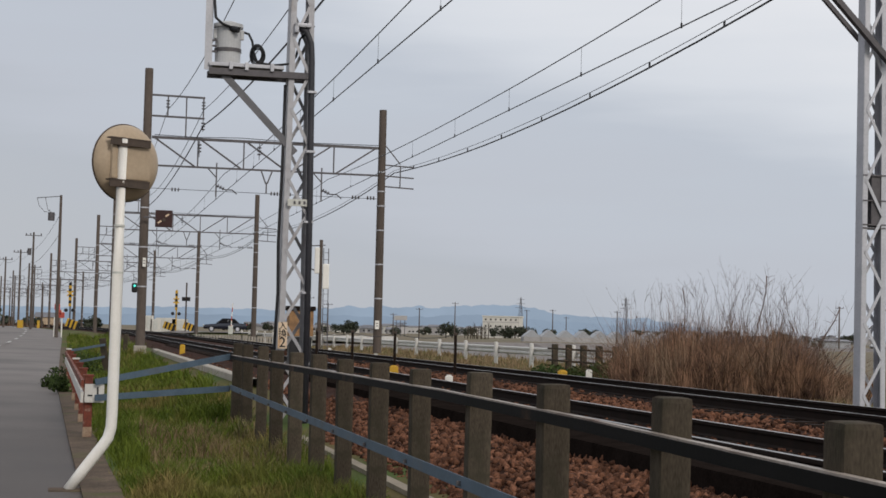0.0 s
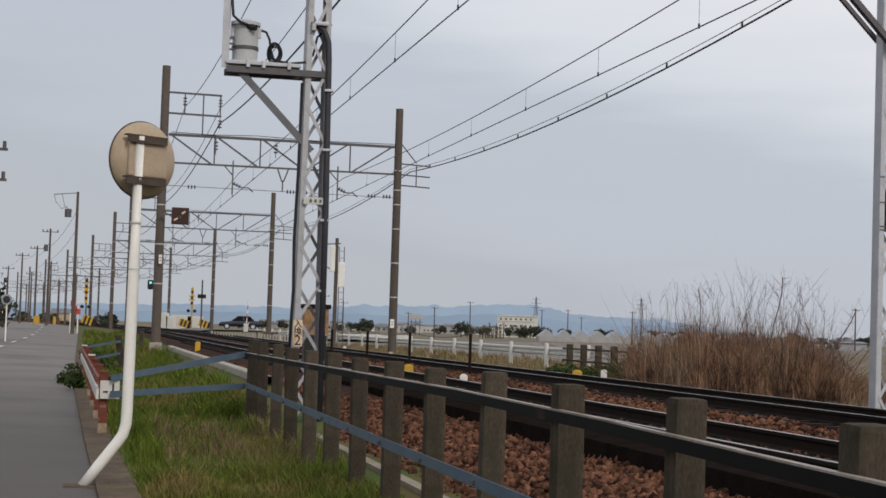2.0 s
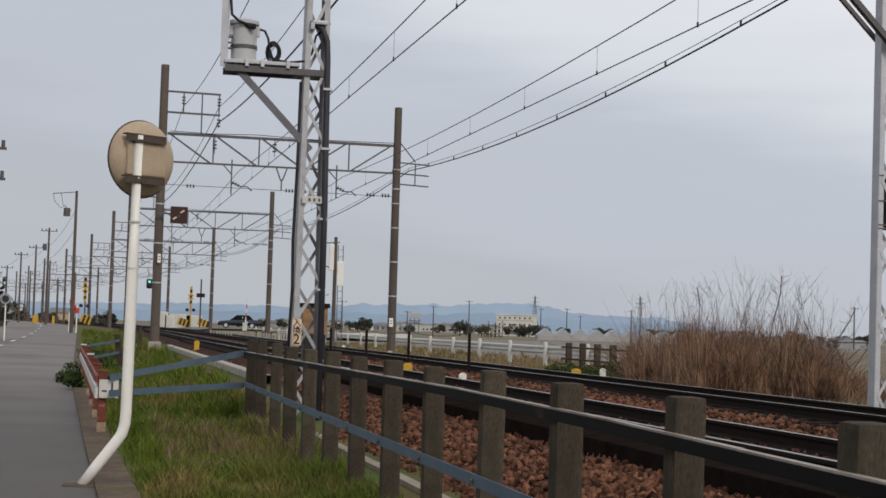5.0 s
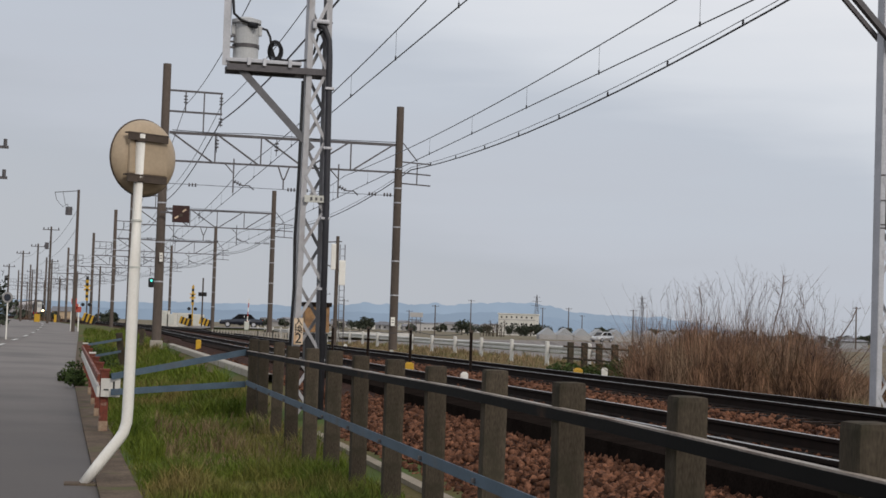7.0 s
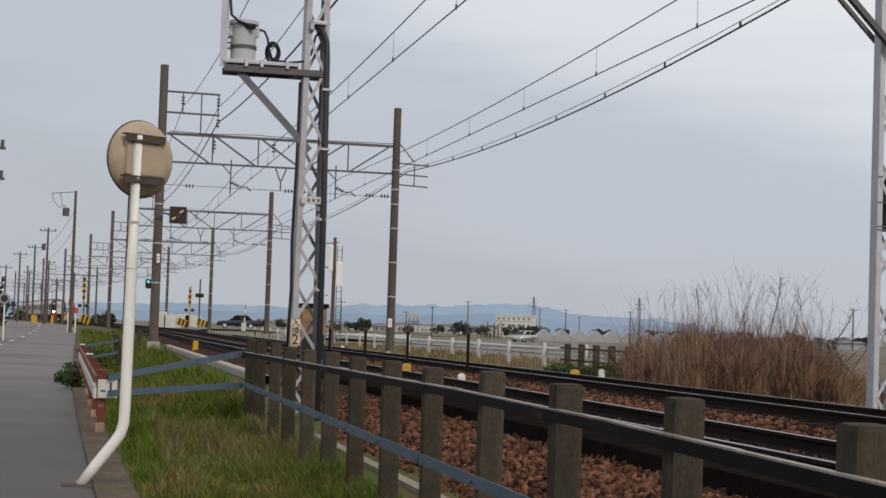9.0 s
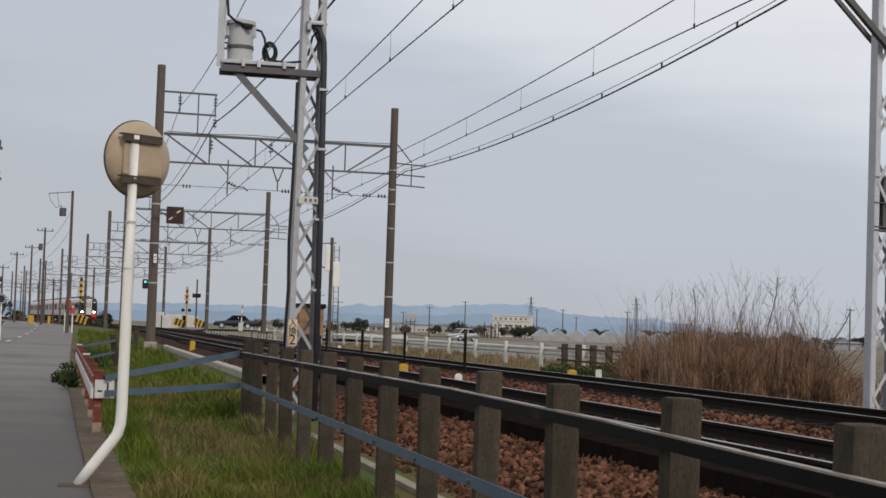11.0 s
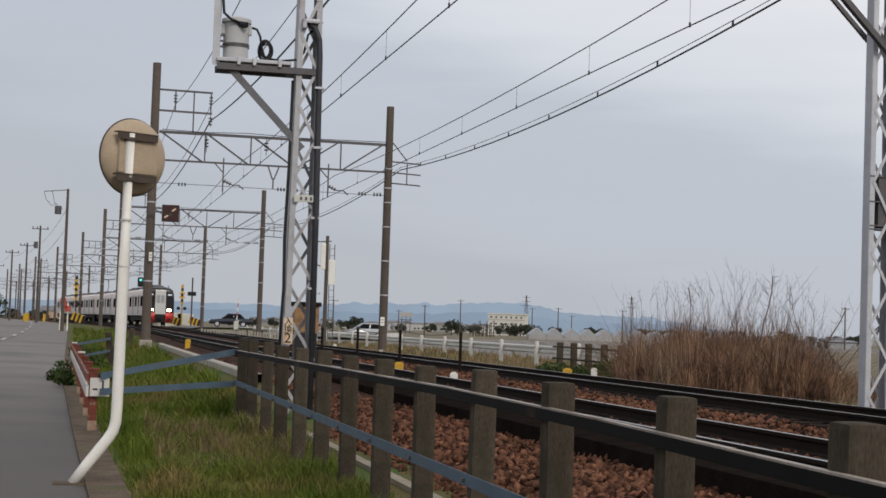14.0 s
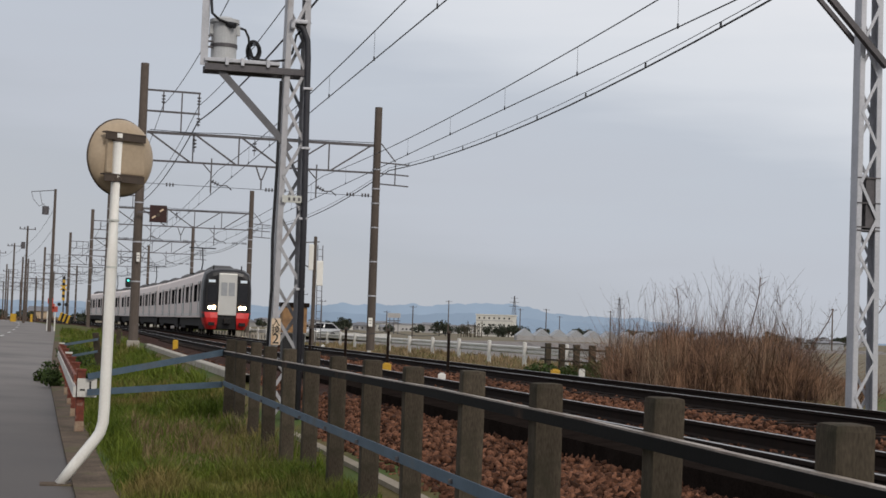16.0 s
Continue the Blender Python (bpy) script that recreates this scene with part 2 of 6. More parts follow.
def box(bm, c, s, bevel=0.0, m=None, mi=0):
    """Adds a box of size s centred at c."""
    mm = (m or Matrix()) @ Matrix.Translation(c) @ Matrix.Diagonal((*s, 1))
    r = bmesh.ops.create_cube(bm, size=1, matrix=mm)
    f = {f for v in r["verts"] for f in v.link_faces}
    for q in f:
        q.material_index = mi
    if bevel:
        ed = list({ed for v in r["verts"] for ed in v.link_edges})
        bmesh.ops.bevel(bm, geom=ed, offset=bevel, segments=2, affect="EDGES", profile=0.7)
    return bm


def bar(bm, a, b, w, h=None, n=0, w2=None, mi=0):
    """Adds a bar from a to b: square w x h, or round with n sides, tapering to w2."""
    a, b = Vector(a), Vector(b)
    d = b - a
    q = d.to_track_quat("Z", "Y").to_matrix().to_4x4()
    mm = Matrix.Translation((a + b) / 2) @ q
    if n:
        r = bmesh.ops.create_cone(bm, cap_ends=True, segments=n, radius1=w / 2, radius2=(w2 or w) / 2, depth=d.length, matrix=mm)
    else:
        r = bmesh.ops.create_cube(bm, size=1, matrix=mm @ Matrix.Diagonal((w, h or w, d.length, 1)))
    for q in {f for v in r["verts"] for f in v.link_faces}:
        q.material_index = mi
    return bm


def tube(bm, pts, r, n=8, mi=0):
    """Adds a round tube through points."""
    pts = [Vector(p) for p in pts]
    rings = []
    for i, p in enumerate(pts):
        d = (pts[min(i + 1, len(pts) - 1)] - pts[max(i - 1, 0)]).normalized()
        q = d.to_track_quat("Z", "Y")
        rings.append([bm.verts.new(p + q @ Vector((r * math.cos(2 * math.pi * k / n), r * math.sin(2 * math.pi * k / n), 0))) for k in range(n)])
    for u, v in zip(rings, rings[1:]):
        for k in range(n):
            f = bm.faces.new((u[k], u[(k + 1) % n], v[(k + 1) % n], v[k]))
            f.material_index, f.smooth = mi, True
    bm.faces.new(rings[0][::-1]).material_index = mi
    bm.faces.new(rings[-1]).material_index = mi
    return bm


def B():
    return bmesh.new()


# ---- ground, road, railway ----
RAIL_TOP = 0.80
NEAR, FAR, GAUGE = 5.82, 9.67, 1.067
L_OFF, R_OFF = 2.62, 11.75
S_STEPS = [-12, -6, 0, 4, 8, 12, 16, 20, 24, 28, 34, 40, 48, 56, 66, 78, 90, 104, 118, 132, 147, 162, 178, 194, 210, 226, 242, 270, 320, 400, 520, 760]


def road_edge(s):
    """Offset of the road's edge: it runs straight and drifts away from the line until the bend."""
    return float(np.interp(s, [-12, 22, 40, 66, 90, 115], [0.70, 0.06, -0.22, -0.34, -0.42, -0.5]))


def road_z(s):
    return float(np.interp(s, [56, 78, 104, 132, 147, 162], [0, 0.12, 0.38, 0.68, 0.82, 0.85]))


def bank(s):
    """0 where the verge lies low before the ballast, 1 where it is filled up to the cable trough."""
    return float(np.interp(s, [22, 28], [0, 1]))


def strip(name, offs, material, label, category, steps=S_STEPS, lift=None, kind="structure", smooth=True):
    """A band that follows the line: offs is a list of (offset, height)."""
    vs, fs = [], []
    n = len(offs(0) if callable(offs) else offs)
    for s in steps:
        up = lift(s) if lift else 0.0
        for o, z in (offs(s) if callable(offs) else offs):
            vs.append(way(s, o, z + up))
    for i in range(len(steps) - 1):
        for k in range(n - 1):
            a = i * n + k
            fs.append((a, a + 1, a + n + 1, a + n))
    return mesh_thing(name, vs, fs, material, label, category, kind, smooth=smooth)


def ground():
    R = 4500
    mesh_thing("ground", [(-R, -R, -0.30), (R, -R, -0.30), (R, R, -0.30), (-R, R, -0.30)], [(0, 1, 2, 3)], M["field"],
               "dry brown and green farm fields reaching the horizon", "ground", "structure")
    strip("grass_verge", lambda s: [(road_edge(s), road_z(s) - 0.03), (road_edge(s) + 0.4, road_z(s) + 0.02), (1.5, 0.04 + road_z(s) * 0.7), (2.4, 0.10 + 0.22 * bank(s) + road_z(s) * 0.4), (3.0, 0.22 + 0.40 * bank(s) + road_z(s) * 0.1), (3.35, 0.26 + 0.38 * bank(s) + road_z(s) * 0.1)], M["soil"],
          "sloping earth verge between road and railway under grass", "verge")
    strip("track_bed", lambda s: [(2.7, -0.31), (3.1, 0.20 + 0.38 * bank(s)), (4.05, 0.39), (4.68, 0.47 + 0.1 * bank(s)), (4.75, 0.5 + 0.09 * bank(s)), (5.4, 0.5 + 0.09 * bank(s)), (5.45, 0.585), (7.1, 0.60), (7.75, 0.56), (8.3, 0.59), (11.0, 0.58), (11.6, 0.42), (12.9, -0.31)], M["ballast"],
          "rust-brown crushed stone ballast bed under two tracks", "track bed", lift=rise)
    strip("far_verge", [(11.5, 0.40), (12.6, 0.33), (14.4, 0.36), (21.0, 0.36), (21.1, 0.0)], M["soil"], "weedy strip of earth behind the tracks", "verge", steps=[s for s in S_STEPS if s <= 118])
    strip("road", lambda s: [(-60.0, -0.29), (road_edge(s) - 7.2, road_z(s) - 0.04), (road_edge(s) - 3.2, road_z(s) + 0.03), (road_edge(s), road_z(s)), (road_edge(s), road_z(s) - 0.5)], M["asphalt"], "worn grey asphalt country road beside the railway", "road",
          smooth=False)
    strip("kerb", lambda s: [(road_edge(s) - 0.01, road_z(s) - 0.1), (road_edge(s) - 0.01, road_z(s) + 0.035), (road_edge(s) + 0.36, road_z(s) + 0.045), (road_edge(s) + 0.40, road_z(s) - 0.1)], M["dirt"], "dirty worn concrete edging along the asphalt", "kerb",
          steps=[s for s in S_STEPS if s <= 90], smooth=False)
    strip("cable_trough", [(3.0, 0.50), (3.0, 0.74), (3.02, 0.76), (3.20, 0.76), (3.22, 0.74), (3.22, 0.5)], M["concrete"], "pale concrete cable trough beside the track", "cable trough", steps=[27.5, 34, 40, 48, 56, 60.2], smooth=False)
    strip("low_kerb", [(2.92, 0.1), (2.92, 0.25), (3.04, 0.25), (3.04, 0.1)], M["old_concrete"], "pale concrete edging strip at the foot of the ballast", "kerb", steps=[0, 6, 12, 18, 24, 27.5], smooth=False)
    strip("far_road", [(21.0, 0.2), (21.1, 0.33), (28.5, 0.30), (28.6, -0.3)], M["asphalt"], "pale asphalt road behind the tracks", "road", steps=[s for s in S_STEPS if 66 <= s <= 178], smooth=False)


def dashes():
    road_line = thing("centre_line", Matrix(), "dashed white centre line painted on the asphalt", "road marking", kind="structure")
    for i in range(21):
        s = 20 + i * 10.0
        bm = B()
        box(bm, (0, 0, 0), (0.17, 5.0, 0.006))
        part("dash", bm, M["line_paint"], road_line, m=set_at(s, float(np.interp(s, [60, 85, 105, 150], [-4.4, -3.9, -3.45, -3.4])), road_z(s) + 0.05))


RAIL_PROFILE = ((-0.064, 0), (0.064, 0), (0.064, 0.012), (0.012, 0.030), (0.010, 0.105), (0.034, 0.120), (0.034, 0.146), (0.026, 0.153), (-0.026, 0.153), (-0.034, 0.146), (-0.034, 0.120), (-0.010, 0.105), (-0.012, 0.030), (-0.064, 0.012))


def rails():
    n = len(RAIL_PROFILE)
    for c, word in ((NEAR, "near"), (FAR, "far")):
        track = thing("railway_track", Matrix(), "rusty-sided steel rails with polished tops on dark sleepers", "railway track", "the two tracks", "structure")
        for side in (-1, 1):
            vs, fs, mi = [], [], []
            for s in S_STEPS:
                for u, v in RAIL_PROFILE:
                    vs.append(way(s, c + side * (GAUGE / 2 + 0.034) + u, RAIL_TOP - 0.153 + v + rise(s)))
            for i in range(len(S_STEPS) - 1):
                for k in range(n):
                    a, b = i * n + k, i * n + (k + 1) % n
                    fs.append((a, b, b + n, a + n))
                    mi.append(1 if k == 7 else 0)
            me = bpy.data.meshes.new("rail")
            me.from_pydata(vs, [], fs)
            me.materials.append(M["rail_side"])
            me.materials.append(M["rail_top"])
            me.polygons.foreach_set("material_index", mi)
            ob = new("rail", me)
            ob.parent = track
            # added dark sheet that draws the shade below the rail
            bed = strip("base_plate", [(c + side * 0.568 - 0.13, 0.44), (c + side * 0.568 - 0.12, 0.642), (c + side * 0.568 + 0.12, 0.642), (c + side * 0.568 + 0.13, 0.44)], M["rail_shade"], "", "", lift=rise, kind="", smooth=False)
            bed.parent = track
            if c == NEAR and side < 0:
                # added sheet over the sleeper ends, their shade painted near-black
                edge = strip("bed_edge_shade", [(4.70, 0.36), (4.72, 0.662), (5.18, 0.672)], M["rail_shade"], "", "", steps=[s for s in S_STEPS if s <= 34], lift=rise, kind="", smooth=False)
                edge.parent = track
        bm = B()
        box(bm, (0, 0, 0), (2.1, 0.22, 0.16), 0.012)
        first = part("sleeper", bm, M["sleeper"], track)
        s, made = -8.0, 0
        while s < 82:
            m = set_at(s, c, RAIL_TOP - 0.153 - 0.075 + rise(s), random.uniform(-0.6, 0.6))
            if made == 0:
                first.matrix_basis = m
            else:
                o = new("sleeper", first.data)
                o.parent, o.matrix_basis = track, m
            made += 1
            s += 0.62


def stones():
    """Loose crushed stones, thickest where the camera stands nearest."""
    ico = B()
    bmesh.ops.create_icosphere(ico, subdivisions=1, radius=1)
    base = np.array([v.co for v in ico.verts])
    tri = np.array([[v.index for v in f.verts] for f in ico.faces])
    ico.free()
    rng = np.random.default_rng(5)

    def height(o):
        return np.interp(o, [3.1, 4.05, 4.68, 4.75, 5.4, 5.45, 7.1, 7.75, 8.3, 11.0, 11.6, 12.9], [0.20, 0.39, 0.47, 0.5, 0.5, 0.58, 0.60, 0.56, 0.59, 0.58, 0.42, -0.3])

    zones = [(3.15, 7.4, 4, 13, 330), (3.15, 7.4, 13, 26, 210), (6.8, 11.8, 8, 26, 130), (3.15, 11.8, 26, 44, 60), (3.15, 11.8, 44, 70, 16)]
    vs, fs, k = [], [], 0
    for o0, o1, s0, s1, dens in zones:
        n = int((o1 - o0) * (s1 - s0) * dens)
        o, s = rng.uniform(o0, o1, n), rng.uniform(s0, s1, n)
        size = rng.uniform(0.018, 0.046, n) * (1.0 if s1 < 30 else 1.35)
        ca, sa = math.cos(HEAD), math.sin(HEAD)
        ctr = np.stack([-sa * s + ca * o, ca * s + sa * o, height(o) + size * 0.25 + rng.uniform(0, 0.02, n)], 1)
        q = rng.normal(size=(n, 3, 3))
        q, _ = np.linalg.qr(q)
        shape = base[None] * rng.uniform(0.5, 1.45, (n, len(base), 1)) * rng.uniform(0.45, 1.45, (n, 1, 3))
        p = np.einsum("nij,nvj->nvi", q, shape) * size[:, None, None] + ctr[:, None]
        vs.append(p.reshape(-1, 3))
        fs.append((tri[None] + (np.arange(n) * len(base))[:, None, None] + k).reshape(-1, 3))
        k += n * len(base)
    vs, fs = np.concatenate(vs), np.concatenate(fs)
    me = bpy.data.meshes.new("ballast_stones")
    me.vertices.add(len(vs))
    me.vertices.foreach_set("co", vs.ravel())
    me.loops.add(fs.size)
    me.loops.foreach_set("vertex_index", fs.ravel().astype(np.int32))
    me.polygons.add(len(fs))
    me.polygons.foreach_set("loop_start", np.arange(0, fs.size, 3, dtype=np.int32))
    me.update()
    me.validate()
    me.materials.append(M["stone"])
    tagged(new("ballast_stones", me), "loose rust-brown crushed stones between the rails", "ballast", kind="stuff")


# ---- masts, poles and portals of the overhead line ----
def laced_channels(bm, h, w0, w1, dep, flange=0.075, step=0.46):
    """Two steel channels, webs to the sides, laced together on the front and the back."""
    def half(z):
        return (w0 + (w1 - w0) * z / h) / 2
    for sx in (-1, 1):
        bar(bm, (sx * half(0), 0, 0), (sx * half(h), 0, h), dep, 0.012)
        for sy in (-1, 1):
            bar(bm, (sx * (half(0) - flange / 2), sy * dep / 2, 0), (sx * (half(h) - flange / 2), sy * dep / 2, h), 0.012, flange)
    for sy in (-1, 1):
        for k in range(int(h / step)):
            z = k * step
            q = 1 if (k + (sy > 0)) % 2 else -1
            a, b = half(z) - 0.05, half(z + step) - 0.05
            bar(bm, (-q * a, sy * (dep / 2 + 0.009), z), (q * b, sy * (dep / 2 + 0.009), z + step), 0.012, 0.045)
    return bm


def concrete_pole(name, s, off, z0, top, d0, label, group, parts=True):
    """A spun concrete pole with steel bands."""
    ob = thing(name, set_at(s, off, z0), label, "railway pole", group)
    bm = B()
    h = top - z0
    bar(bm, (0, 0, 0), (0, 0, h), d0, n=20, w2=d0 * 0.86)
    part("shaft", bm, M["pole_concrete"], ob, smooth=False)
    for z in (0.22, 0.36, 0.5, 0.60, 0.66, 0.74):
        bm = B()
        bar(bm, (0, 0, h * z), (0, 0, h * z + 0.05), d0 * 1.03, n=20)
        part("band", bm, M["galv"], ob)
    return ob


PORTALS = [61.0, 104.0, 147.0, 190.0, 235.0, 280.0, 325.0, 370.0, 420.0]


def portals():
    for i, s in enumerate(PORTALS):
        up = rise(s)
        lo, ro = L_OFF, R_OFF
        lz, rz = 0.7 + up, 0.75 + up
        dl = 0.36 if i == 0 else 0.34
        lp = concrete_pole("portal_pole", s, lo, lz, 11.42 + up, dl, "weathered brown concrete railway pole with steel bands", "overhead line poles")
        rp = concrete_pole("portal_pole", s, ro, rz, 10.32 + up, 0.34, "weathered brown concrete railway pole with steel bands", "overhead line poles")
        if i == 0:
            bm = B()
            box(bm, (0, 0, 0.0), (0.46, 0.46, 0.3), 0.03)
            part("footing", bm, M["concrete"], lp, "square concrete footing")
        # truss beam between the poles
        tb = thing("portal_beam", set_at(s, 0, 0), "galvanised steel truss beam spanning both tracks", "truss beam", "portal beams")
        t, b = 8.80 + up, 7.72 + up
        a0, a1 = lo + dl / 2, ro - 0.16
        bm = B()
        bar(bm, (a0, 0, t), (a1, 0, t), 0.10, 0.10)
        part("top_chord", bm, M["galv_dark"], tb)
        bm = B()
        bar(bm, (a0, 0, b), (a1, 0, b), 0.06, 0.07)
        part("bottom_chord", bm, M["galv_dark"], tb)
        n = 5
        for k in range(n):
            x0, x1 = a0 + (a1 - a0) * k / n, a0 + (a1 - a0) * (k + 1) / n
            ends = ((x0 + 0.08, t), (x1 - 0.08, b)) if k < 3 else ((x1 - 0.08, t), (x0 + 0.08, b))
            bm = B()
            bar(bm, (ends[0][0], 0, ends[0][1]), (ends[1][0], 0, ends[1][1]), 0.07, 0.06)
            part("brace", bm, M["galv_dark"], tb)
            if k < n - 1:
                bm = B()
                bar(bm, (x1, 0, t), (x1, 0, b), 0.05, 0.05)
                part("strut", bm, M["galv_dark"], tb)
        if i < 3:
            bm = B()
            tube(bm, [(a0 + 0.1, -0.07, t + 0.09), (a0 + 1.6, -0.07, t + 0.06), (a0 + 3.4, -0.07, t + 0.12), (a0 + 5.6, -0.07, t + 0.06), (a1, -0.07, t + 0.1)], 0.014, 6)
            part("control_cable", bm, M["rubber"], tb, "thin black cable along the top chord")
        # feeder arm towards the tracks on the tall pole
        arm = thing("feeder_bracket", set_at(s, lo, 0), "steel bracket frame holding feeder wires", "bracket", "feeder brackets")
        for z in (9.62, 10.42):
            bm = B()
            bar(bm, (0.1, 0, z + up), (2.15, 0, z + up - 0.02), 0.06, 0.07)
            part("cross_bar", bm, M["galv_dark"], arm)
        for x in (0.75, 1.45, 2.1):
            bm = B()
            bar(bm, (x, 0, 8.85 + up if x == 1.45 else 9.62 + up), (x, 0, 10.42 + up), 0.05, 0.05)
            part("upright", bm, M["galv_dark"], arm)
        for x, z in ((0.75, 10.4), (2.1, 10.4), (2.1, 9.6)):
            bm = B()
            for q in range(3):
                bar(bm, (x, 0, z + up - 0.16 - q * 0.12), (x, 0, z + up - 0.20 - q * 0.12), 0.15, n=10)
            bar(bm, (x, 0, z + up), (x, 0, z + up - 0.5), 0.03, n=6)
            part("insulator", bm, M["galv_dark"], arm)
        # outer bracket on the short pole
        ob = thing("wire_bracket", set_at(s, ro, 0), "small steel bracket for the feeder cable", "bracket", "wire brackets")
        for z, l in ((8.15, 1.3), (7.72, 1.3), (7.3, 1.3)):
            bm = B()
            bar(bm, (0.15, 0, z + up), (l, 0, z + up - 0.05), 0.045, 0.05)
            part("cross_bar", bm, M["galv_dark"], ob)
        bm = B()
        bar(bm, (0.15, 0, 8.9 + up), (0.75, 0, 8.2 + up), 0.04, 0.04)
        bar(bm, (0.75, 0, 8.15 + up), (0.75, 0, 7.3 + up), 0.04, 0.04)
        part("stay", bm, M["galv_dark"], ob)
        # a hanging support and pull-off arm over each track
        for c, hx in ((NEAR, -0.53), (FAR - 2.45, 0.0), (FAR, -0.30)):
            ho = thing("pull_off_arm", set_at(s, c + hx, 0), "hanging steel support with insulators and registration arm", "registration arm", "registration arms")
            bm = B()
            if NEAR < c < FAR:
                bar(bm, (-0.22, 0, b), (-0.03, 0, 7.2 + up), 0.05, 0.05)
                bar(bm, (0.22, 0, b), (0.03, 0, 7.2 + up), 0.05, 0.05)
                bar(bm, (0, 0, 7.25 + up), (0, 0, 6.82 + up), 0.05, 0.05)
                part("drop_bracket", bm, M["galv_dark"], ho)
                continue
            bar(bm, (0, 0, b + 0.2), (0, 0, 6.6 + up), 0.05, 0.05)
            bar(bm, (-0.35, 0, b), (0, 0, 7.35 + up), 0.04, 0.04)
            part("drop_bracket", bm, M["galv_dark"], ho)
            bm = B()
            tube(bm, [(0, 0, 7.05 + up), (0.35, 0, 6.9 + up), (0.62, 0, 6.9 + up), (0.8, 0, 6.75 + up)], 0.025, 6)
            part("arm", bm, M["galv_dark"], ho)
            bm = B()
            for q in range(3):
                bar(bm, (0.05 + q * 0.1, 0, 7.05 + up - q * 0.05), (0.09 + q * 0.1, 0, 7.03 + up - q * 0.05), 0.14, n=10)
            part("insulator", bm, M["galv_dark"], ho)


def wire(name, pts, r, label, group="overhead wires"):
    bm = B()
    tube(bm, pts, r, 5)
    ob = part(name, bm, M["wire"])
    return tagged(ob, label, "wire", group)


def span(s0, s1, o0, o1, z0, z1, sag, n=14):
    out = []
    for i in range(n + 1):
        f = i / n
        s = s0 + (s1 - s0) * f
        out.append(way(s, o0 + (o1 - o0) * f, z0 + (z1 - z0) * f - sag * 4 * f * (1 - f) + rise(s)))
    return out


def overhead_wires():
    marks = [-14.0, 21.6] + PORTALS
    for c in (NEAR - 0.27, FAR - 0.05):
        for s0, s1 in zip(marks, marks[1:]):
            r = 0.012 if s1 < 110 else 0.016
            msg = span(s0, s1, c, c, 7.48, 7.48, 0.27, 15)
            con = span(s0, s1, c, c, 6.75, 6.75, 0.0, 15)
            ob = wire("catenary_span", msg, r, "catenary span with messenger wire, contact wire and droppers")
            bm = B()
            tube(bm, con, r, 5)
            part("contact_wire", bm, M["wire"], ob)
            if s1 < 240:
                for k in range(1, 15, 2):
                    bm = B()
                    bar(bm, msg[k], con[k], 0.007 if s1 < 110 else 0.012, n=4)
                    d = part("dropper", bm, M["wire"], ob)
                    if s1 < 110:
                        part("clip", box(B(), con[k] + Vector((0, 0, 0.02)), (0.03, 0.05, 0.08)), M["wire"], d)
    # feeders on the tall poles and on the outer side: offset, height at the mast, at the portal, sag, radius
    for o, z0, z1, sag, r in ((L_OFF + 0.75, 9.45, 9.88, 0.62, 0.012), (L_OFF + 2.1, 9.33, 9.93, 0.5, 0.013), (L_OFF + 2.1, 8.26, 9.33, 0.39, 0.024), (R_OFF + 0.5, 8.20, 7.95, 0.53, 0.009), (R_OFF + 0.5, 8.12, 7.85, 0.58, 0.021)):
        for s0, s1 in zip(marks, marks[1:]):
            h0, h1 = (z1, z0) if s1 == 21.6 else (z0, z1) if s0 == 21.6 else (z1, z1)
            wire("feeder_wire", span(s0, s1, o, o, h0, h1, sag), r if s1 < 110 else max(r, 0.016), "dark feeder wire strung from pole to pole")


def feeder_clamps():
    for k in range(9):
        s = 24.5 + k * 4.1
        f = (s - 21.6) / (61.0 - 21.6)
        z = 8.12 - 0.27 * f - 0.58 * 4 * f * (1 - f)
        ob = thing("wire_clamp", set_at(s, R_OFF + 0.5, z), "small dark clamp joining two feeder wires", "clamp", "wire clamps")
        bm = B()
        box(bm, (0, 0, 0.05), (0.03, 0.06, 0.13), 0.008)
        part("body", bm, M["wire"], ob)


def cross_wires():
    """Thin span wires with insulators under the first portals, and short hanging insulators on their beams."""
    for s in PORTALS[:4]:
        up = rise(s)
        ob = thing("span_wire", set_at(s, 0, 0), "thin cross span wire with insulators between two poles", "wire", "span wires")
        part("cable", bar(B(), (L_OFF, 0.05, 6.85 + up), (R_OFF, 0.05, 6.80 + up), 0.02, n=6), M["wire"], ob)
        for x in (3.6, 7.4, 7.9, 10.6, 11.2):
            bm = B()
            for q in range(3):
                bar(bm, (x + q * 0.12, 0.05, 6.83 + up), (x + q * 0.12 + 0.05, 0.05, 6.83 + up), 0.14, n=10)
            part("insulator", bm, M["galv_dark"], ob)
        for x in (4.6, 6.9):
            h = thing("hanging_insulator", set_at(s, x, 0), "short insulator string hanging from a truss beam", "insulator", "hanging insulators")
            bm = B()
            bar(bm, (0, -0.1, 8.85 + up), (0, -0.1, 8.1 + up), 0.03, n=6)
            part("rod", bm, M["galv_dark"], h)
            for q in range(3):
                bm = B()
                bar(bm, (0, -0.1, 8.55 - q * 0.13 + up), (0, -0.1, 8.60 - q * 0.13 + up), 0.16, n=10)
                part("disc", bm, M["galv_dark"], h)


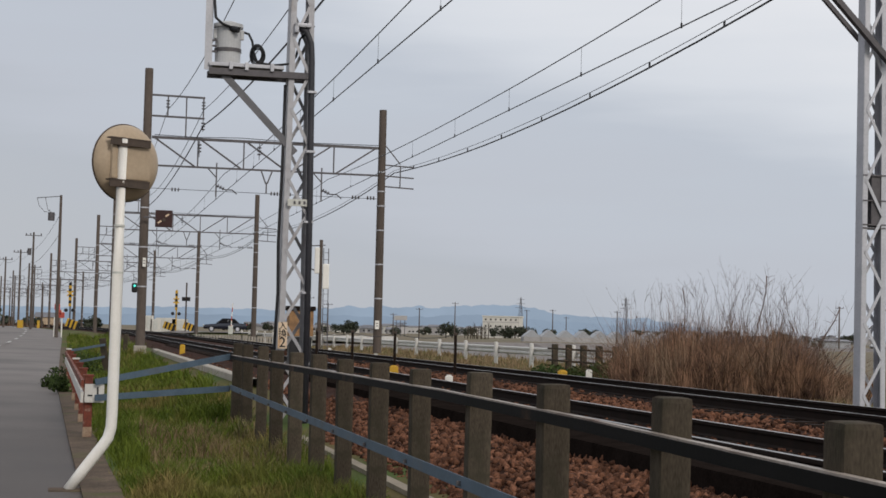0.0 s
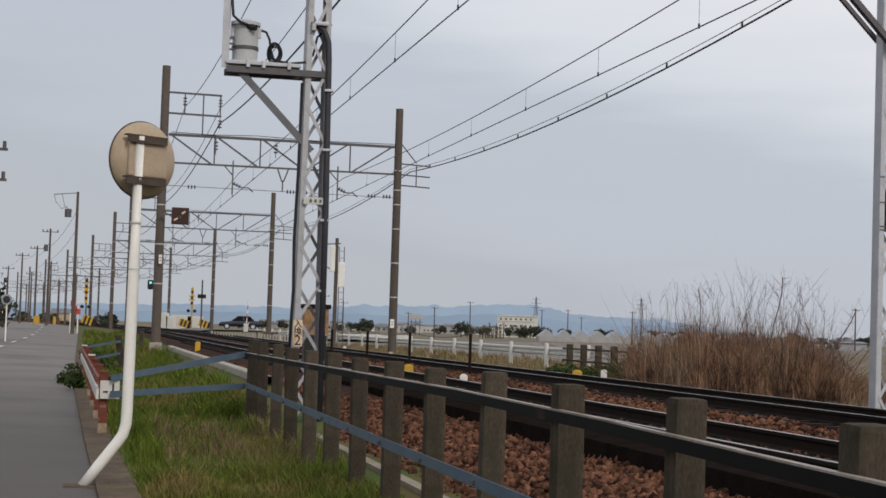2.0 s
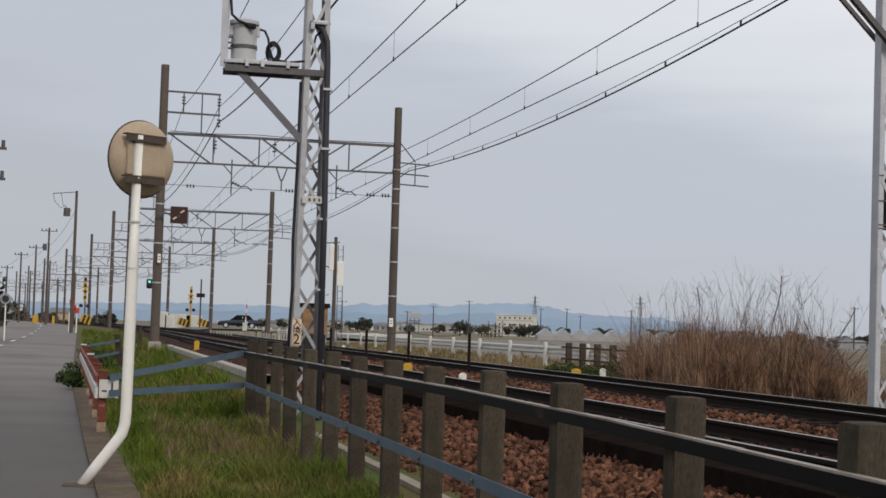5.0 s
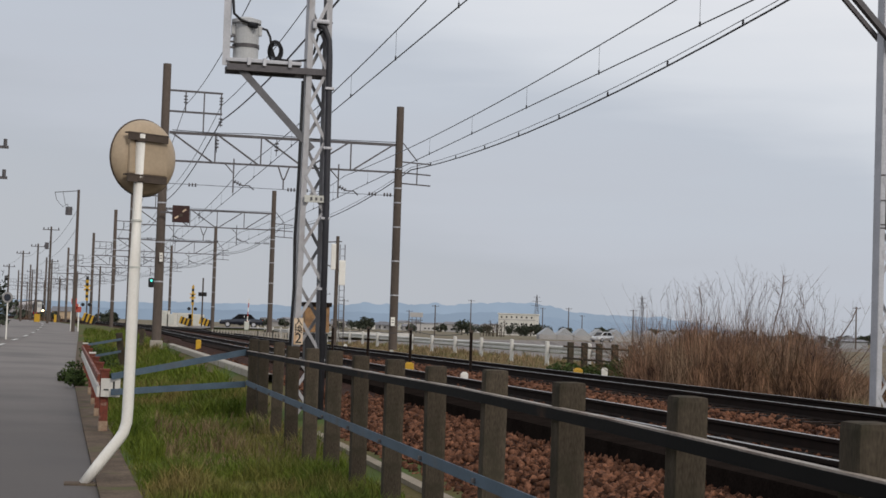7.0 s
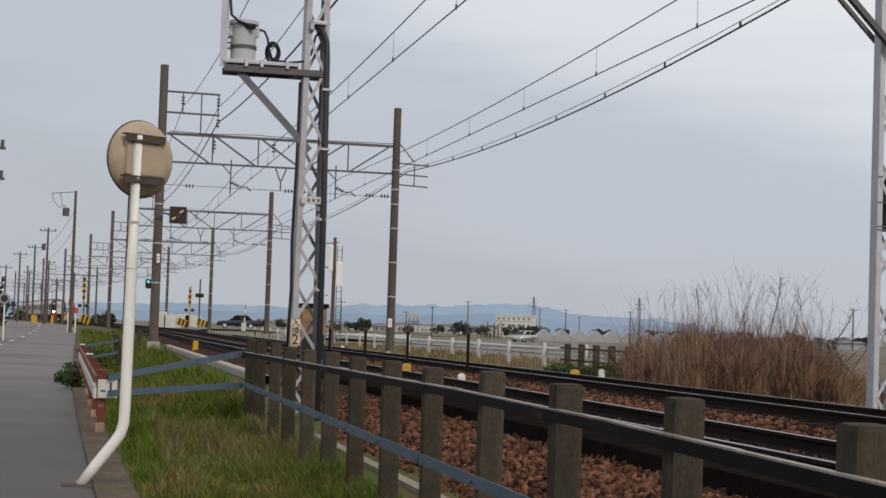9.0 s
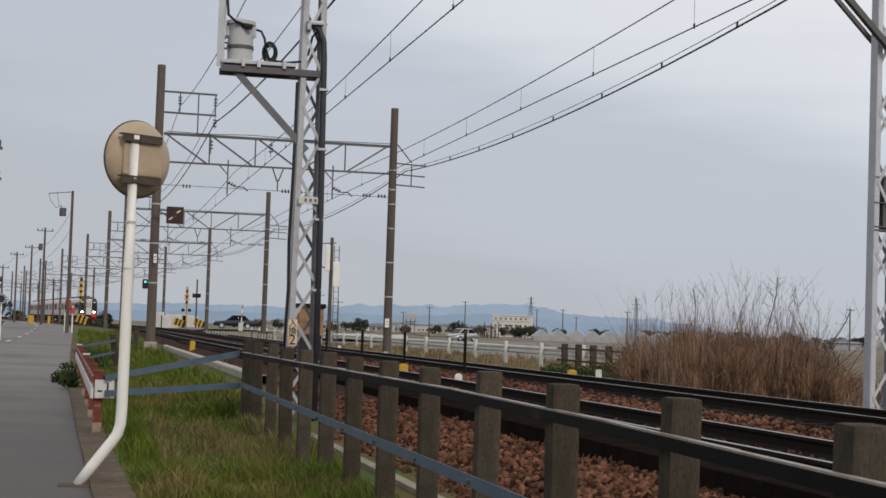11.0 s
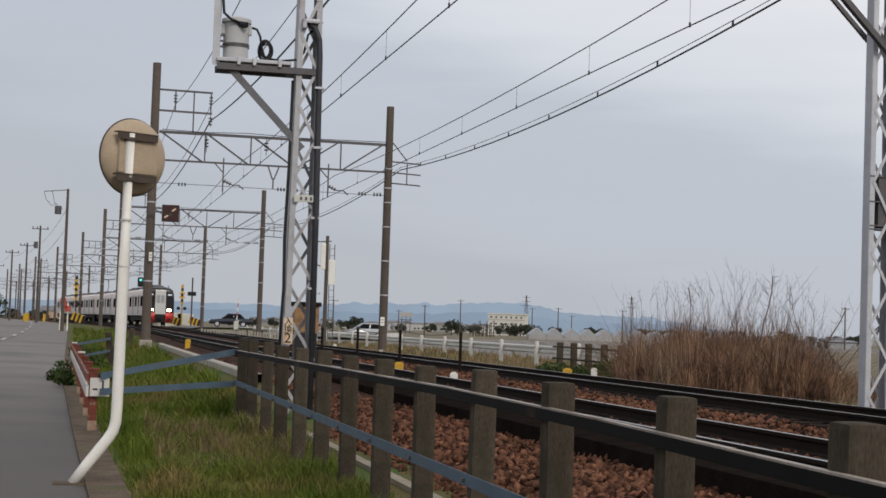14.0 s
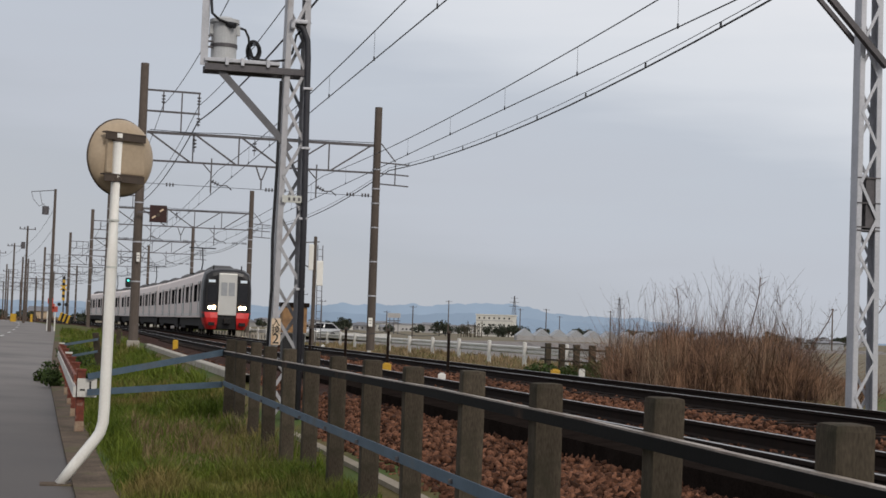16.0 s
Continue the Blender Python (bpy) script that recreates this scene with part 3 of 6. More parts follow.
def main_mast():
    """The lattice mast before the near track with its equipment platform."""
    s, off, z0 = 22.4, 3.08, 0.25
    ob = thing("lattice_mast", set_at(s, off, z0), "grey galvanised lattice mast carrying an equipment platform", "lattice mast", "lattice masts")
    bm = B()
    laced_channels(bm, 10.5, 0.44, 0.23, 0.33, step=0.50)
    part("lattice_frame", bm, M["mast_steel"], ob)
    bm = B()
    tube(bm, [(0.18, -0.25, -0.2), (0.17, -0.23, 3.0), (0.145, -0.2, 5.2), (0.13, -0.19, 5.45), (0.06, -0.18, 5.62), (-0.04, -0.18, 5.68)], 0.045, 10)
    part("cable_pipe", bm, M["pipe_dark"], ob, "dark steel cable pipe")
    bm = B()
    box(bm, (0.0, -0.2, 5.70), (0.24, 0.12, 0.06), 0.02)
    box(bm, (-0.09, -0.2, 5.66), (0.06, 0.12, 0.14), 0.02)
    part("pipe_hood", bm, M["galv"], ob, "pale steel hood over the pipe end")
    for z in (0.9, 1.9, 2.9, 3.9, 4.75):
        part("pipe_clip", box(B(), (0.155, -0.2, z), (0.13, 0.13, 0.035), 0.006), M["galv"], ob)
    bm = B()
    tube(bm, [(-0.25, -0.12, 0.0), (-0.26, -0.12, 1.2), (-0.235, -0.12, 1.9), (-0.25, -0.12, 2.6), (-0.225, -0.12, 3.6), (-0.215, -0.12, 4.85)], 0.022, 8)
    part("cable", bm, M["rubber"], ob, "black cable clipped along the mast")
    bm = B()
    box(bm, (0.0, -0.225, 3.17), (0.30, 0.02, 0.10), 0.004)
    part("number_plate", bm, M["cabinet"], ob, "pale plate with worn markings")
    for k in range(3):
        bm = B()
        box(bm, (-0.05 + k * 0.07, -0.238, 3.17), (0.03, 0.006, 0.045))
        part("marking_bar", bm, M["galv_dark"], ob)
    # platform
    zp = 4.98
    bm = B()
    bar(bm, (-1.30, -0.16, zp), (0.14, -0.16, zp), 0.09, 0.09)
    part("beam", bm, M["galv_dark"], ob)
    bm = B()
    bar(bm, (-1.30, 0.16, zp), (0.14, 0.16, zp), 0.09, 0.09)
    part("beam", bm, M["galv_dark"], ob)
    bm = B()
    box(bm, (-0.78, 0, zp + 0.10), (1.06, 0.42, 0.05), 0.006)
    part("platform_deck", bm, M["galv"], ob)
    bm = B()
    bar(bm, (-1.12, -0.14, zp), (-0.05, -0.14, zp - 1.10), 0.012, 0.10)
    bar(bm, (-1.12, -0.08, zp + 0.05), (-0.05, -0.08, zp - 1.05), 0.11, 0.012)
    part("stay", bm, M["stay_steel"], ob, "angle steel stay")
    bm = B()
    bar(bm, (-1.32, -0.16, zp + 0.02), (-1.32, -0.16, zp + 1.9), 0.10, 0.012)
    bar(bm, (-1.27, -0.11, zp + 0.02), (-1.27, -0.11, zp + 1.9), 0.012, 0.10)
    part("side_post", bm, M["galv"], ob, "angle steel upright")
    for z in (0.28, 0.36, 0.44):
        part("clamp_bolt", bar(B(), (-1.31, -0.15, zp + z), (-1.2, -0.15, zp + z), 0.03, n=6), M["galv_dark"], ob)
    for x in (-1.0, -0.78, -0.42):
        part("deck_clip", box(B(), (x, -0.225, zp + 0.085), (0.05, 0.03, 0.11), 0.008), M["galv"], ob)


def transformer():
    z = 0.25 + 4.98 + 0.125
    ob = thing("pole_transformer", set_at(22.4, 3.08, z) @ pose(-1.035, -0.02, 0), "grey cylindrical pole transformer with lifting lugs on a platform", "transformer")
    bm = B()
    bar(bm, (0, 0, 0), (0, 0, 0.52), 0.36, n=28, w2=0.37)
    part("tank", bm, M["tank"], ob, smooth=False)
    bm = B()
    bar(bm, (0, 0, 0.52), (0, 0, 0.57), 0.42, n=28)
    bar(bm, (0, 0, 0.57), (0, 0, 0.61), 0.34, n=28, w2=0.2)
    part("lid", bm, M["tank"], ob)
    bm = B()
    bar(bm, (0, 0, 0.17), (0, 0, 0.22), 0.385, n=28)
    part("clamp_band", bm, M["galv_dark"], ob)
    for x in (-0.19, 0.19):
        bm = B()
        box(bm, (x, -0.06, 0.42), (0.05, 0.06, 0.14), 0.01)
        part("lug", bm, M["tank"], ob)
    bm = B()
    bar(bm, (0.02, -0.17, 0.49), (0.12, -0.25, 0.46), 0.085, n=12)
    part("bushing", bm, M["rubber"], ob, "black rubber bushing")
    bm = B()
    tube(bm, [(0.05, -0.20, 0.49), (-0.10, -0.24, 0.53), (-0.2, -0.22, 0.62), (-0.22, -0.15, 0.9), (-0.18, -0.12, 1.4)], 0.02, 6)
    part("cable", bm, M["rubber"], ob)
    coil = thing("cable_coil", set_at(22.4, 3.08, z) @ pose(-0.62, -0.1, 0), "coil of black cable hanging beside a transformer", "cable")
    for k in range(4):
        bm = B()
        r = 0.13 - 0.018 * k
        tube(bm, [(r * 0.8 * math.cos(a), 0.03 * math.sin(a * 2 + k), 0.15 + r * 1.15 * math.sin(a)) for a in np.linspace(k, k + 6.3, 25)], 0.011, 6)
        part("loop", bm, M["rubber"], coil)
    bm = B()
    tube(bm, [(-0.2, 0, 0.46), (-0.13, 0, 0.44), (-0.08, 0, 0.34), (-0.06, 0, 0.2), (0.0, 0, 0.04), (0.25, 0, 0.02), (0.45, 0, 0.05), (0.55, 0, 0.16), (0.6, 0, 0.42), (0.8, 0, 0.62)], 0.018, 6)
    part("lead", bm, M["rubber"], coil)


def far_mast():
    s, off, z0 = 21.0, 11.33, 0.35
    ob = thing("lattice_mast", set_at(s, off, z0), "grey galvanised lattice mast behind the far track", "lattice mast", "lattice masts")
    bm = B()
    laced_channels(bm, 10.5, 0.40, 0.30, 0.20, step=0.52)
    part("lattice_frame", bm, M["galv"], ob)
    bm = B()
    bar(bm, (-1.55, -0.22, 7.1), (0.18, -0.22, 5.35), 0.10, 0.08)
    part("stay", bm, M["galv_dark"], ob)
    bm = B()
    bar(bm, (-1.45, 0.2, 7.1), (-0.1, 0.2, 5.75), 0.06, 0.06)
    part("stay", bm, M["galv_dark"], ob)
    bm = B()
    box(bm, (0.06, 0, 3.35), (0.2, 0.17, 0.75), 0.02)
    part("junction_box", bm, M["galv_dark"], ob)
    for z in (2.95, 3.0, 3.35, 3.72):
        bm = B()
        box(bm, (0, 0, z), (0.37, 0.225, 0.02))
        part("band", bm, M["galv_dark"], ob)


# ---- roadside ----
def fence():
    """Old concrete posts with two steel rails; the far end turns towards the road."""
    ob = thing("railway_fence", Matrix(), "old concrete post fence with dark and blue steel rails", "fence", kind="structure")
    off, gz = 2.47, -0.12
    bm = B()
    box(bm, (0, 0, 0.75), (0.145, 0.145, 1.52), 0.024)
    first = part("post", bm, M["post_concrete"], ob)
    me = first.data
    s = 4.71
    ss = []
    while s < 25.0:
        ss.append(s)
        s += 1.60
    for i, s in enumerate(ss):
        lean = random.uniform(-0.8, 0.8)
        v = way(s, off)
        m = pose(v.x, v.y, gz, random.uniform(-0.7, 0.7), lean, turn(s) + random.uniform(-3, 3))
        m = m @ Matrix.Diagonal((random.uniform(0.95, 1.06), random.uniform(0.95, 1.06), random.uniform(0.99, 1.012), 1))
        o = first if i == 0 else new("post", me)
        o.parent, o.matrix_basis = ob, m
    end = ss[-1]
    knots = [way(s, off - 0.10, z) for s, z in ((1.0, 1.16), (5.5, 1.205), (7.0, 1.222), (10.0, 1.235), (14.0, 1.222), (19.0, 1.205), (end, 1.19))]
    u = Vector((math.cos(HEAD), math.sin(HEAD), 0)) * 0.026
    for a, b in zip(knots, knots[1:]):
        part("top_rail", bar(B(), a, b, 0.010, 0.055), M["fence_steel"], ob, "dark steel angle rail")
        # the glint along the rail's top edge is put into this strip's colour
        part("rail_flange", bar(B(), a + u * 0.9 + Vector((0, 0, 0.033)), b + u * 0.9 + Vector((0, 0, 0.031)), 0.036, 0.009), M["glint_steel"], ob, "flange with the top edge glint in its colour")
    bm = B()
    bar(bm, way(1.0, off - 0.09, 0.72), way(end, off - 0.09, 0.74), 0.010, 0.075)
    part("middle_rail", bm, M["blue_steel"], ob, "faded blue flat steel rail")
    for i, s in enumerate(ss):
        bm = B()
        box(bm, (0, 0, 0), (0.03, 0.02, 0.03), 0.004)
        part("bolt", bm, M["galv_dark"], ob, m=set_at(s, off - 0.105, 0.72))
    bm = B()
    bar(bm, way(end, off - 0.1, 1.20), way(22.9, 0.38, 0.82), 0.010, 0.09)
    part("cross_strap", bm, M["blue_steel"], ob, "faded blue flat steel strap")
    bm = B()
    bar(bm, way(end, off - 0.1, 0.72), way(22.9, 0.38, 0.60), 0.010, 0.09)
    part("cross_strap", bm, M["blue_steel"], ob, "faded blue flat steel strap")


def curve_mirror():
    s, off = 16.1, 0.20
    ob = thing("traffic_mirror", set_at(s, off, 0.0), "round convex traffic mirror seen from behind on a bent white pole", "traffic mirror")
    bm = B()
    tube(bm, [(-0.16, 0.0, 0.0), (-0.02, 0, 0.2), (0.16, 0, 0.44), (0.21, 0, 0.52), (0.235, 0, 0.62), (0.24, 0, 0.75), (0.25, 0, 2.2), (0.25, 0, 3.50)], 0.055, 16)
    part("pole", bm, M["white_paint"], ob, "bent white steel pole")
    bm = B()
    bar(bm, (0.25, 0, 3.50), (0.25, 0, 3.515), 0.112, n=16, w2=0.08)
    part("cap", bm, M["bracket"], ob)
    bm = B()
    box(bm, (-0.06, 0.0, -0.01), (0.58, 0.3, 0.05), 0.015)
    part("base_block", bm, M["dirt"], ob)
    head = Matrix.Translation((0.315, 0.17, 3.28)) @ pose(0, 0, 0, 90, 0, 33)
    bm = B()
    prof = [(0.0, -0.10), (0.2, -0.09), (0.30, -0.06), (0.36, -0.02), (0.385, 0.02), (0.39, 0.06), (0.37, 0.07), (0.36, 0.05)]
    rings = []
    for r, z in prof:
        rings.append([bm.verts.new((r * math.cos(a), r * math.sin(a), -z)) for a in np.linspace(0, 2 * math.pi, 49)[:-1]] if r else [bm.verts.new((0, 0, -z))])
    for u, v in zip(rings, rings[1:]):
        for k in range(48):
            if len(u) == 1:
                bm.faces.new((u[0], v[k], v[(k + 1) % 48]))
            else:
                bm.faces.new((u[k], v[k], v[(k + 1) % 48], u[(k + 1) % 48]))
    bmesh.ops.recalc_face_normals(bm, faces=bm.faces)
    part("back_shell", bm, M["mirror_back"], ob, "yellowed resin shell", smooth=True, m=head)
    bm = B()
    bmesh.ops.create_cone(bm, cap_ends=True, segments=48, radius1=0.368, radius2=0.30, depth=0.04, matrix=Matrix.Translation((0, 0, -0.07)))
    part("mirror_face", bm, M["rail_top"], ob, "polished convex mirror", m=head)
    bm = B()
    tube(bm, [(0.387 * math.cos(a), 0.387 * math.sin(a), -0.045) for a in np.linspace(0, 2 * math.pi, 49)], 0.012, 6)
    part("rim", bm, M["bracket"], ob, "dark rubber rim", m=head)
    bm = B()
    box(bm, (-0.03, 0.02, 0.085), (0.46, 0.40, 0.05), 0.02)
    part("back_box", bm, M["mirror_back"], ob, "raised square boss on the shell", m=head)
    for z in (0.225, -0.195):
        bm = B()
        box(bm, (-0.07, z, 0.115), (0.48, 0.014, 0.08), 0.004)
        box(bm, (-0.07, z - 0.038, 0.145), (0.48, 0.07, 0.012), 0.004)
        part("bracket", bm, M["bracket"], ob, "rusty brown angle bracket", m=head)
    for z in (3.42, 3.02):
        bm = B()
        bar(bm, (0.25, 0, z), (0.25, 0, z + 0.035), 0.128, n=18)
        part("clamp", bm, M["bracket"], ob)
    for z in (2.15, 2.62):
        part("band", bar(B(), (0.25, 0, z), (0.25, 0, z + 0.02), 0.114, n=16), M["cabinet"], ob)


# ---- more materials ----
M["train_silver"] = mat("train_silver", (0.76, 0.655, 0.61), (0.66, 0.565, 0.53), 0.42, metal=0.0, scale=0.6, fine=12, bump=0.02)
M["roof_grey"] = mat("train_roof_grey", (0.075, 0.07, 0.07), (0.05, 0.047, 0.047), 0.6, scale=1.5, fine=20, bump=0.03)
M["train_red"] = mat("train_red", (0.60, 0.030, 0.028), (0.50, 0.022, 0.022), 0.35, scale=2, fine=30, bump=0.02, coat=0.3)
M["train_mask"] = mat("train_black_mask", (0.018, 0.016, 0.018), (0.010, 0.010, 0.011), 0.35, scale=1, fine=30, bump=0.0, coat=0.0)
M["train_panel"] = mat("train_door_panel", (0.62, 0.61, 0.58), (0.54, 0.53, 0.51), 0.35, metal=0.3, scale=1.5, fine=20, bump=0.02)
M["glass_dark"] = mat("dark_window_glass", (0.020, 0.020, 0.024), (0.014, 0.014, 0.016), 0.08, scale=1, fine=8, bump=0)
M["train_window"] = mat("tinted_train_glass", (0.018, 0.017, 0.018), (0.012, 0.012, 0.013), 0.5, scale=1, fine=8, bump=0)
M["train_window"].node_tree.nodes["Principled BSDF"].inputs["Specular IOR Level"].default_value = 0.0
M["under"] = mat("underframe", (0.022, 0.020, 0.020), (0.012, 0.011, 0.011), 0.8, scale=3, fine=20)
M["lamp"] = mat("lit_headlamp", (1.0, 0.74, 0.40), (1.0, 0.70, 0.36), 0.3, bump=0, emit=26.0)
M["green_lamp"] = mat("green_lamp", (0.10, 0.85, 0.70), (0.1, 0.8, 0.66), 0.3, bump=0, emit=0.9)
M["display"] = mat("lit_display", (0.75, 0.82, 0.9), (0.7, 0.78, 0.85), 0.3, bump=0, emit=0.06)
M["car_dark"] = mat("dark_blue_car_paint", (0.012, 0.016, 0.028), (0.009, 0.012, 0.021), 0.22, scale=1, fine=30, bump=0, coat=0.8)
M["car_silver"] = mat("silver_car_paint", (0.55, 0.55, 0.56), (0.48, 0.48, 0.49), 0.3, metal=0.4, scale=1, fine=30, bump=0, coat=0.6)
M["tyre"] = mat("tyre_rubber", (0.02, 0.02, 0.02), (0.013, 0.013, 0.013), 0.8, scale=5, fine=40)
M["guard"] = mat("guardrail_white", (0.66, 0.64, 0.61), (0.52, 0.50, 0.47), 0.55, scale=1.5, fine=25, bump=0.04, third=(0.30, 0.25, 0.2), third_at=0.74)
M["wall_white"] = mat("white_render", (0.66, 0.64, 0.58), (0.55, 0.53, 0.48), 0.8, scale=0.3, fine=4, bump=0.05)
M["wall_grey"] = mat("grey_siding", (0.40, 0.385, 0.375), (0.30, 0.29, 0.285), 0.8, scale=0.3, fine=4, bump=0.05, vary=0.3)
M["wall_tan"] = mat("tan_render", (0.46, 0.35, 0.24), (0.38, 0.29, 0.20), 0.8, scale=0.3, fine=4, bump=0.05, vary=0.15)
M["foot"] = mat("bare_pale_steel", (0.36, 0.28, 0.20), (0.22, 0.13, 0.085), 0.8, scale=14, fine=60, bump=0.3, third=(0.14, 0.045, 0.028), third_at=0.55)
M["tank"] = mat("tank_grey", (0.50, 0.505, 0.51), (0.42, 0.425, 0.43), 0.5, scale=3, fine=40, bump=0.04, third=(0.36, 0.35, 0.33), third_at=0.7)
M["roof_dark"] = mat("grey_tile_roof", (0.17, 0.17, 0.185), (0.11, 0.11, 0.12), 0.55, scale=1, fine=9, bump=0.2, vary=0.3)
M["film"] = mat("greenhouse_film", (0.36, 0.37, 0.385), (0.28, 0.29, 0.305), 0.6, scale=0.2, fine=3, bump=0.03)
M["tan_sheet"] = mat("tan_steel_sheet", (0.36, 0.21, 0.10), (0.24, 0.13, 0.06), 0.7, scale=3, fine=30, third=(0.10, 0.06, 0.04), third_at=0.62)
M["sign_white"] = mat("sign_white", (0.72, 0.58, 0.42), (0.62, 0.46, 0.32), 0.6, scale=8, fine=50, bump=0.03, third=(0.42, 0.22, 0.10), third_at=0.62)
M["sign_plain"] = mat("sign_plain_white", (0.62, 0.60, 0.56), (0.52, 0.50, 0.46), 0.6, scale=6, fine=40, bump=0.03, third=(0.3, 0.18, 0.11), third_at=0.72)
M["red_paint"] = mat("red_paint", (0.5, 0.09, 0.06), (0.4, 0.07, 0.05), 0.6, scale=4, fine=30)


# Glowing blue-grey colour that stands for the haze before far hills.
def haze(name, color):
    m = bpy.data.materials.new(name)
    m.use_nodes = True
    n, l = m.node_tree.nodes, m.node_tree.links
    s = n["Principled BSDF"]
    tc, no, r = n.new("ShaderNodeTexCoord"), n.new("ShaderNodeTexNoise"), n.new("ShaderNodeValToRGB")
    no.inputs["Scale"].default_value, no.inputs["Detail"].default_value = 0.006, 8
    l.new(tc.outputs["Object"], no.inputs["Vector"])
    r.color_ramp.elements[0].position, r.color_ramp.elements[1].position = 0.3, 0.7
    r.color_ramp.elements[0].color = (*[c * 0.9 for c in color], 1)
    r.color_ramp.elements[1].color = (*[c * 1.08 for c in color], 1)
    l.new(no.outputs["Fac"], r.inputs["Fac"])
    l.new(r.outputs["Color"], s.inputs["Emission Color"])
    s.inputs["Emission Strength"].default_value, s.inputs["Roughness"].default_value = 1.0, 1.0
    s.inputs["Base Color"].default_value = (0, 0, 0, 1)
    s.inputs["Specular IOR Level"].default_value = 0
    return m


def on(px, d, z):
    """A pose seen in the direction px (a slope to the side of straight ahead), d metres ahead."""
    return pose(px * d, d, z)


def dirx(c):
    return (c - 784.0) / 2800.0


# ---- distance ----
def hills():
    """Two ranges of hazy hills far behind the plain."""
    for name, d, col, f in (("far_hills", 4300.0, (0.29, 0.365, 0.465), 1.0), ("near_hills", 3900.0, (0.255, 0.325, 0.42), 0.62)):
        vs, fs = [], []
        n = 520
        for i in range(n + 1):
            a = -0.45 + 0.9 * i / n
            x = d * math.tan(a)
            c = 784 + 2800 * math.tan(a)
            env = np.interp(c, [-400, 0, 250, 500, 640, 760, 880, 1000, 1150, 1230, 1300, 1500], [26, 30, 34, 38, 44, 48, 52, 42, 36, 22, 6, 2])
            h = d / 2800 * env * f * (0.90 + 0.15 * noise.fractal((a * 14, f, 0), 1.0, 2.0, 5) + 0.09 * noise.fractal((a * 90, f, 3), 0.8, 2.0, 5)) + EYE
            vs += [(x, d, -2), (x, d + 40, max(h, 0.5)), (x, d + 400, -2)]
        for i in range(n):
            for k in range(2):
                b = i * 3 + k
                fs.append((b, b + 3, b + 4, b + 1))
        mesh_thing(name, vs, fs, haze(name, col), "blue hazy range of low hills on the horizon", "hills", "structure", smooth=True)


def house(px, d, w, dep, h, wall, rz, roof_h=1.8, label="small house with a dark tiled gable roof", rows=2, z0=-0.3):
    ob = thing("house", on(px, d, z0) @ pose(0, 0, 0, 0, 0, rz), label, "house", "distant houses")
    bm = B()
    box(bm, (0, 0, h / 2), (w, dep, h))
    part("wall", bm, wall, ob)
    bm = B()
    o = 0.5
    v = [bm.verts.new(c) for c in ((-w / 2 - o, -dep / 2 - o, h), (w / 2 + o, -dep / 2 - o, h), (w / 2 + o, dep / 2 + o, h), (-w / 2 - o, dep / 2 + o, h), (-w / 2 - o * 0.4, 0, h + roof_h), (w / 2 + o * 0.4, 0, h + roof_h))]
    for f in ((0, 1, 5, 4), (2, 3, 4, 5), (0, 4, 3), (1, 2, 5), (3, 2, 1, 0)):
        bm.faces.new([v[i] for i in f])
    part("roof", bm, M["roof_dark"], ob)
    n = max(2, int(w / 2.6))
    for r in range(rows):
        for k in range(n):
            if random.random() < 0.25:
                continue
            bm = B()
            x, z = -w / 2 + w * (k + 0.5) / n, 1.5 + r * 2.7
            if z + 0.8 > h:
                continue
            box(bm, (x, -dep / 2 - 0.02, z), (1.3, 0.08, 1.1))
            part("window", bm, M["glass_dark"], ob)
    return ob


def office():
    ob = thing("office_building", on(dirx(893), 640, -0.3) @ pose(0, 0, 0, 0, 0, -14), "white three-storey concrete building with window rows", "building")
    bm = B()
    box(bm, (0, 0, 4.2), (15.0, 8, 8.4))
    part("wall", bm, M["wall_white"], ob)
    bm = B()
    box(bm, (0, 0, 8.6), (15.5, 8.5, 0.45), 0.05)
    part("parapet", bm, M["wall_white"], ob)
    for r in range(3):
        bm = B()
        box(bm, (0, -4.05, 0.9 + r * 2.7), (15.1, 0.25, 0.3))
        part("ledge", bm, M["wall_grey"], ob)
        for k in range(7):
            bm = B()
            box(bm, (-6.2 + k * 2.05, -4.02, 2.0 + r * 2.65), (0.62, 0.1, 0.7))
            part("window", bm, M["glass_dark"], ob)


def greenhouses():
    for i, c in enumerate((945, 975, 1005, 1035, 1065, 1095, 1125, 1155, 1185, 1225, 1265, 1305)):
        d = 400
        ob = thing("greenhouse", on(dirx(c), d, -0.3), "pale film greenhouse with a low gable roof", "greenhouse", "greenhouses")
        bm = B()
        w = 30 / 2800 * d * 1.05
        box(bm, (0, 5, 0.6), (w * 0.98, 14, 1.2))
        part("wall", bm, M["wall_grey"], ob)
        bm = B()
        v = [bm.verts.new(q) for q in ((-w / 2, -2, 1.2), (w / 2, -2, 1.2), (w / 2, 12, 1.2), (-w / 2, 12, 1.2), (0, -2, 3.0), (0, 12, 3.0))]
        for f in ((0, 4, 5, 3), (1, 2, 5, 4), (0, 1, 4), (2, 3, 5), (3, 2, 1, 0)):
            bm.faces.new([v[k] for k in f])
        part("roof", bm, M["film"], ob)


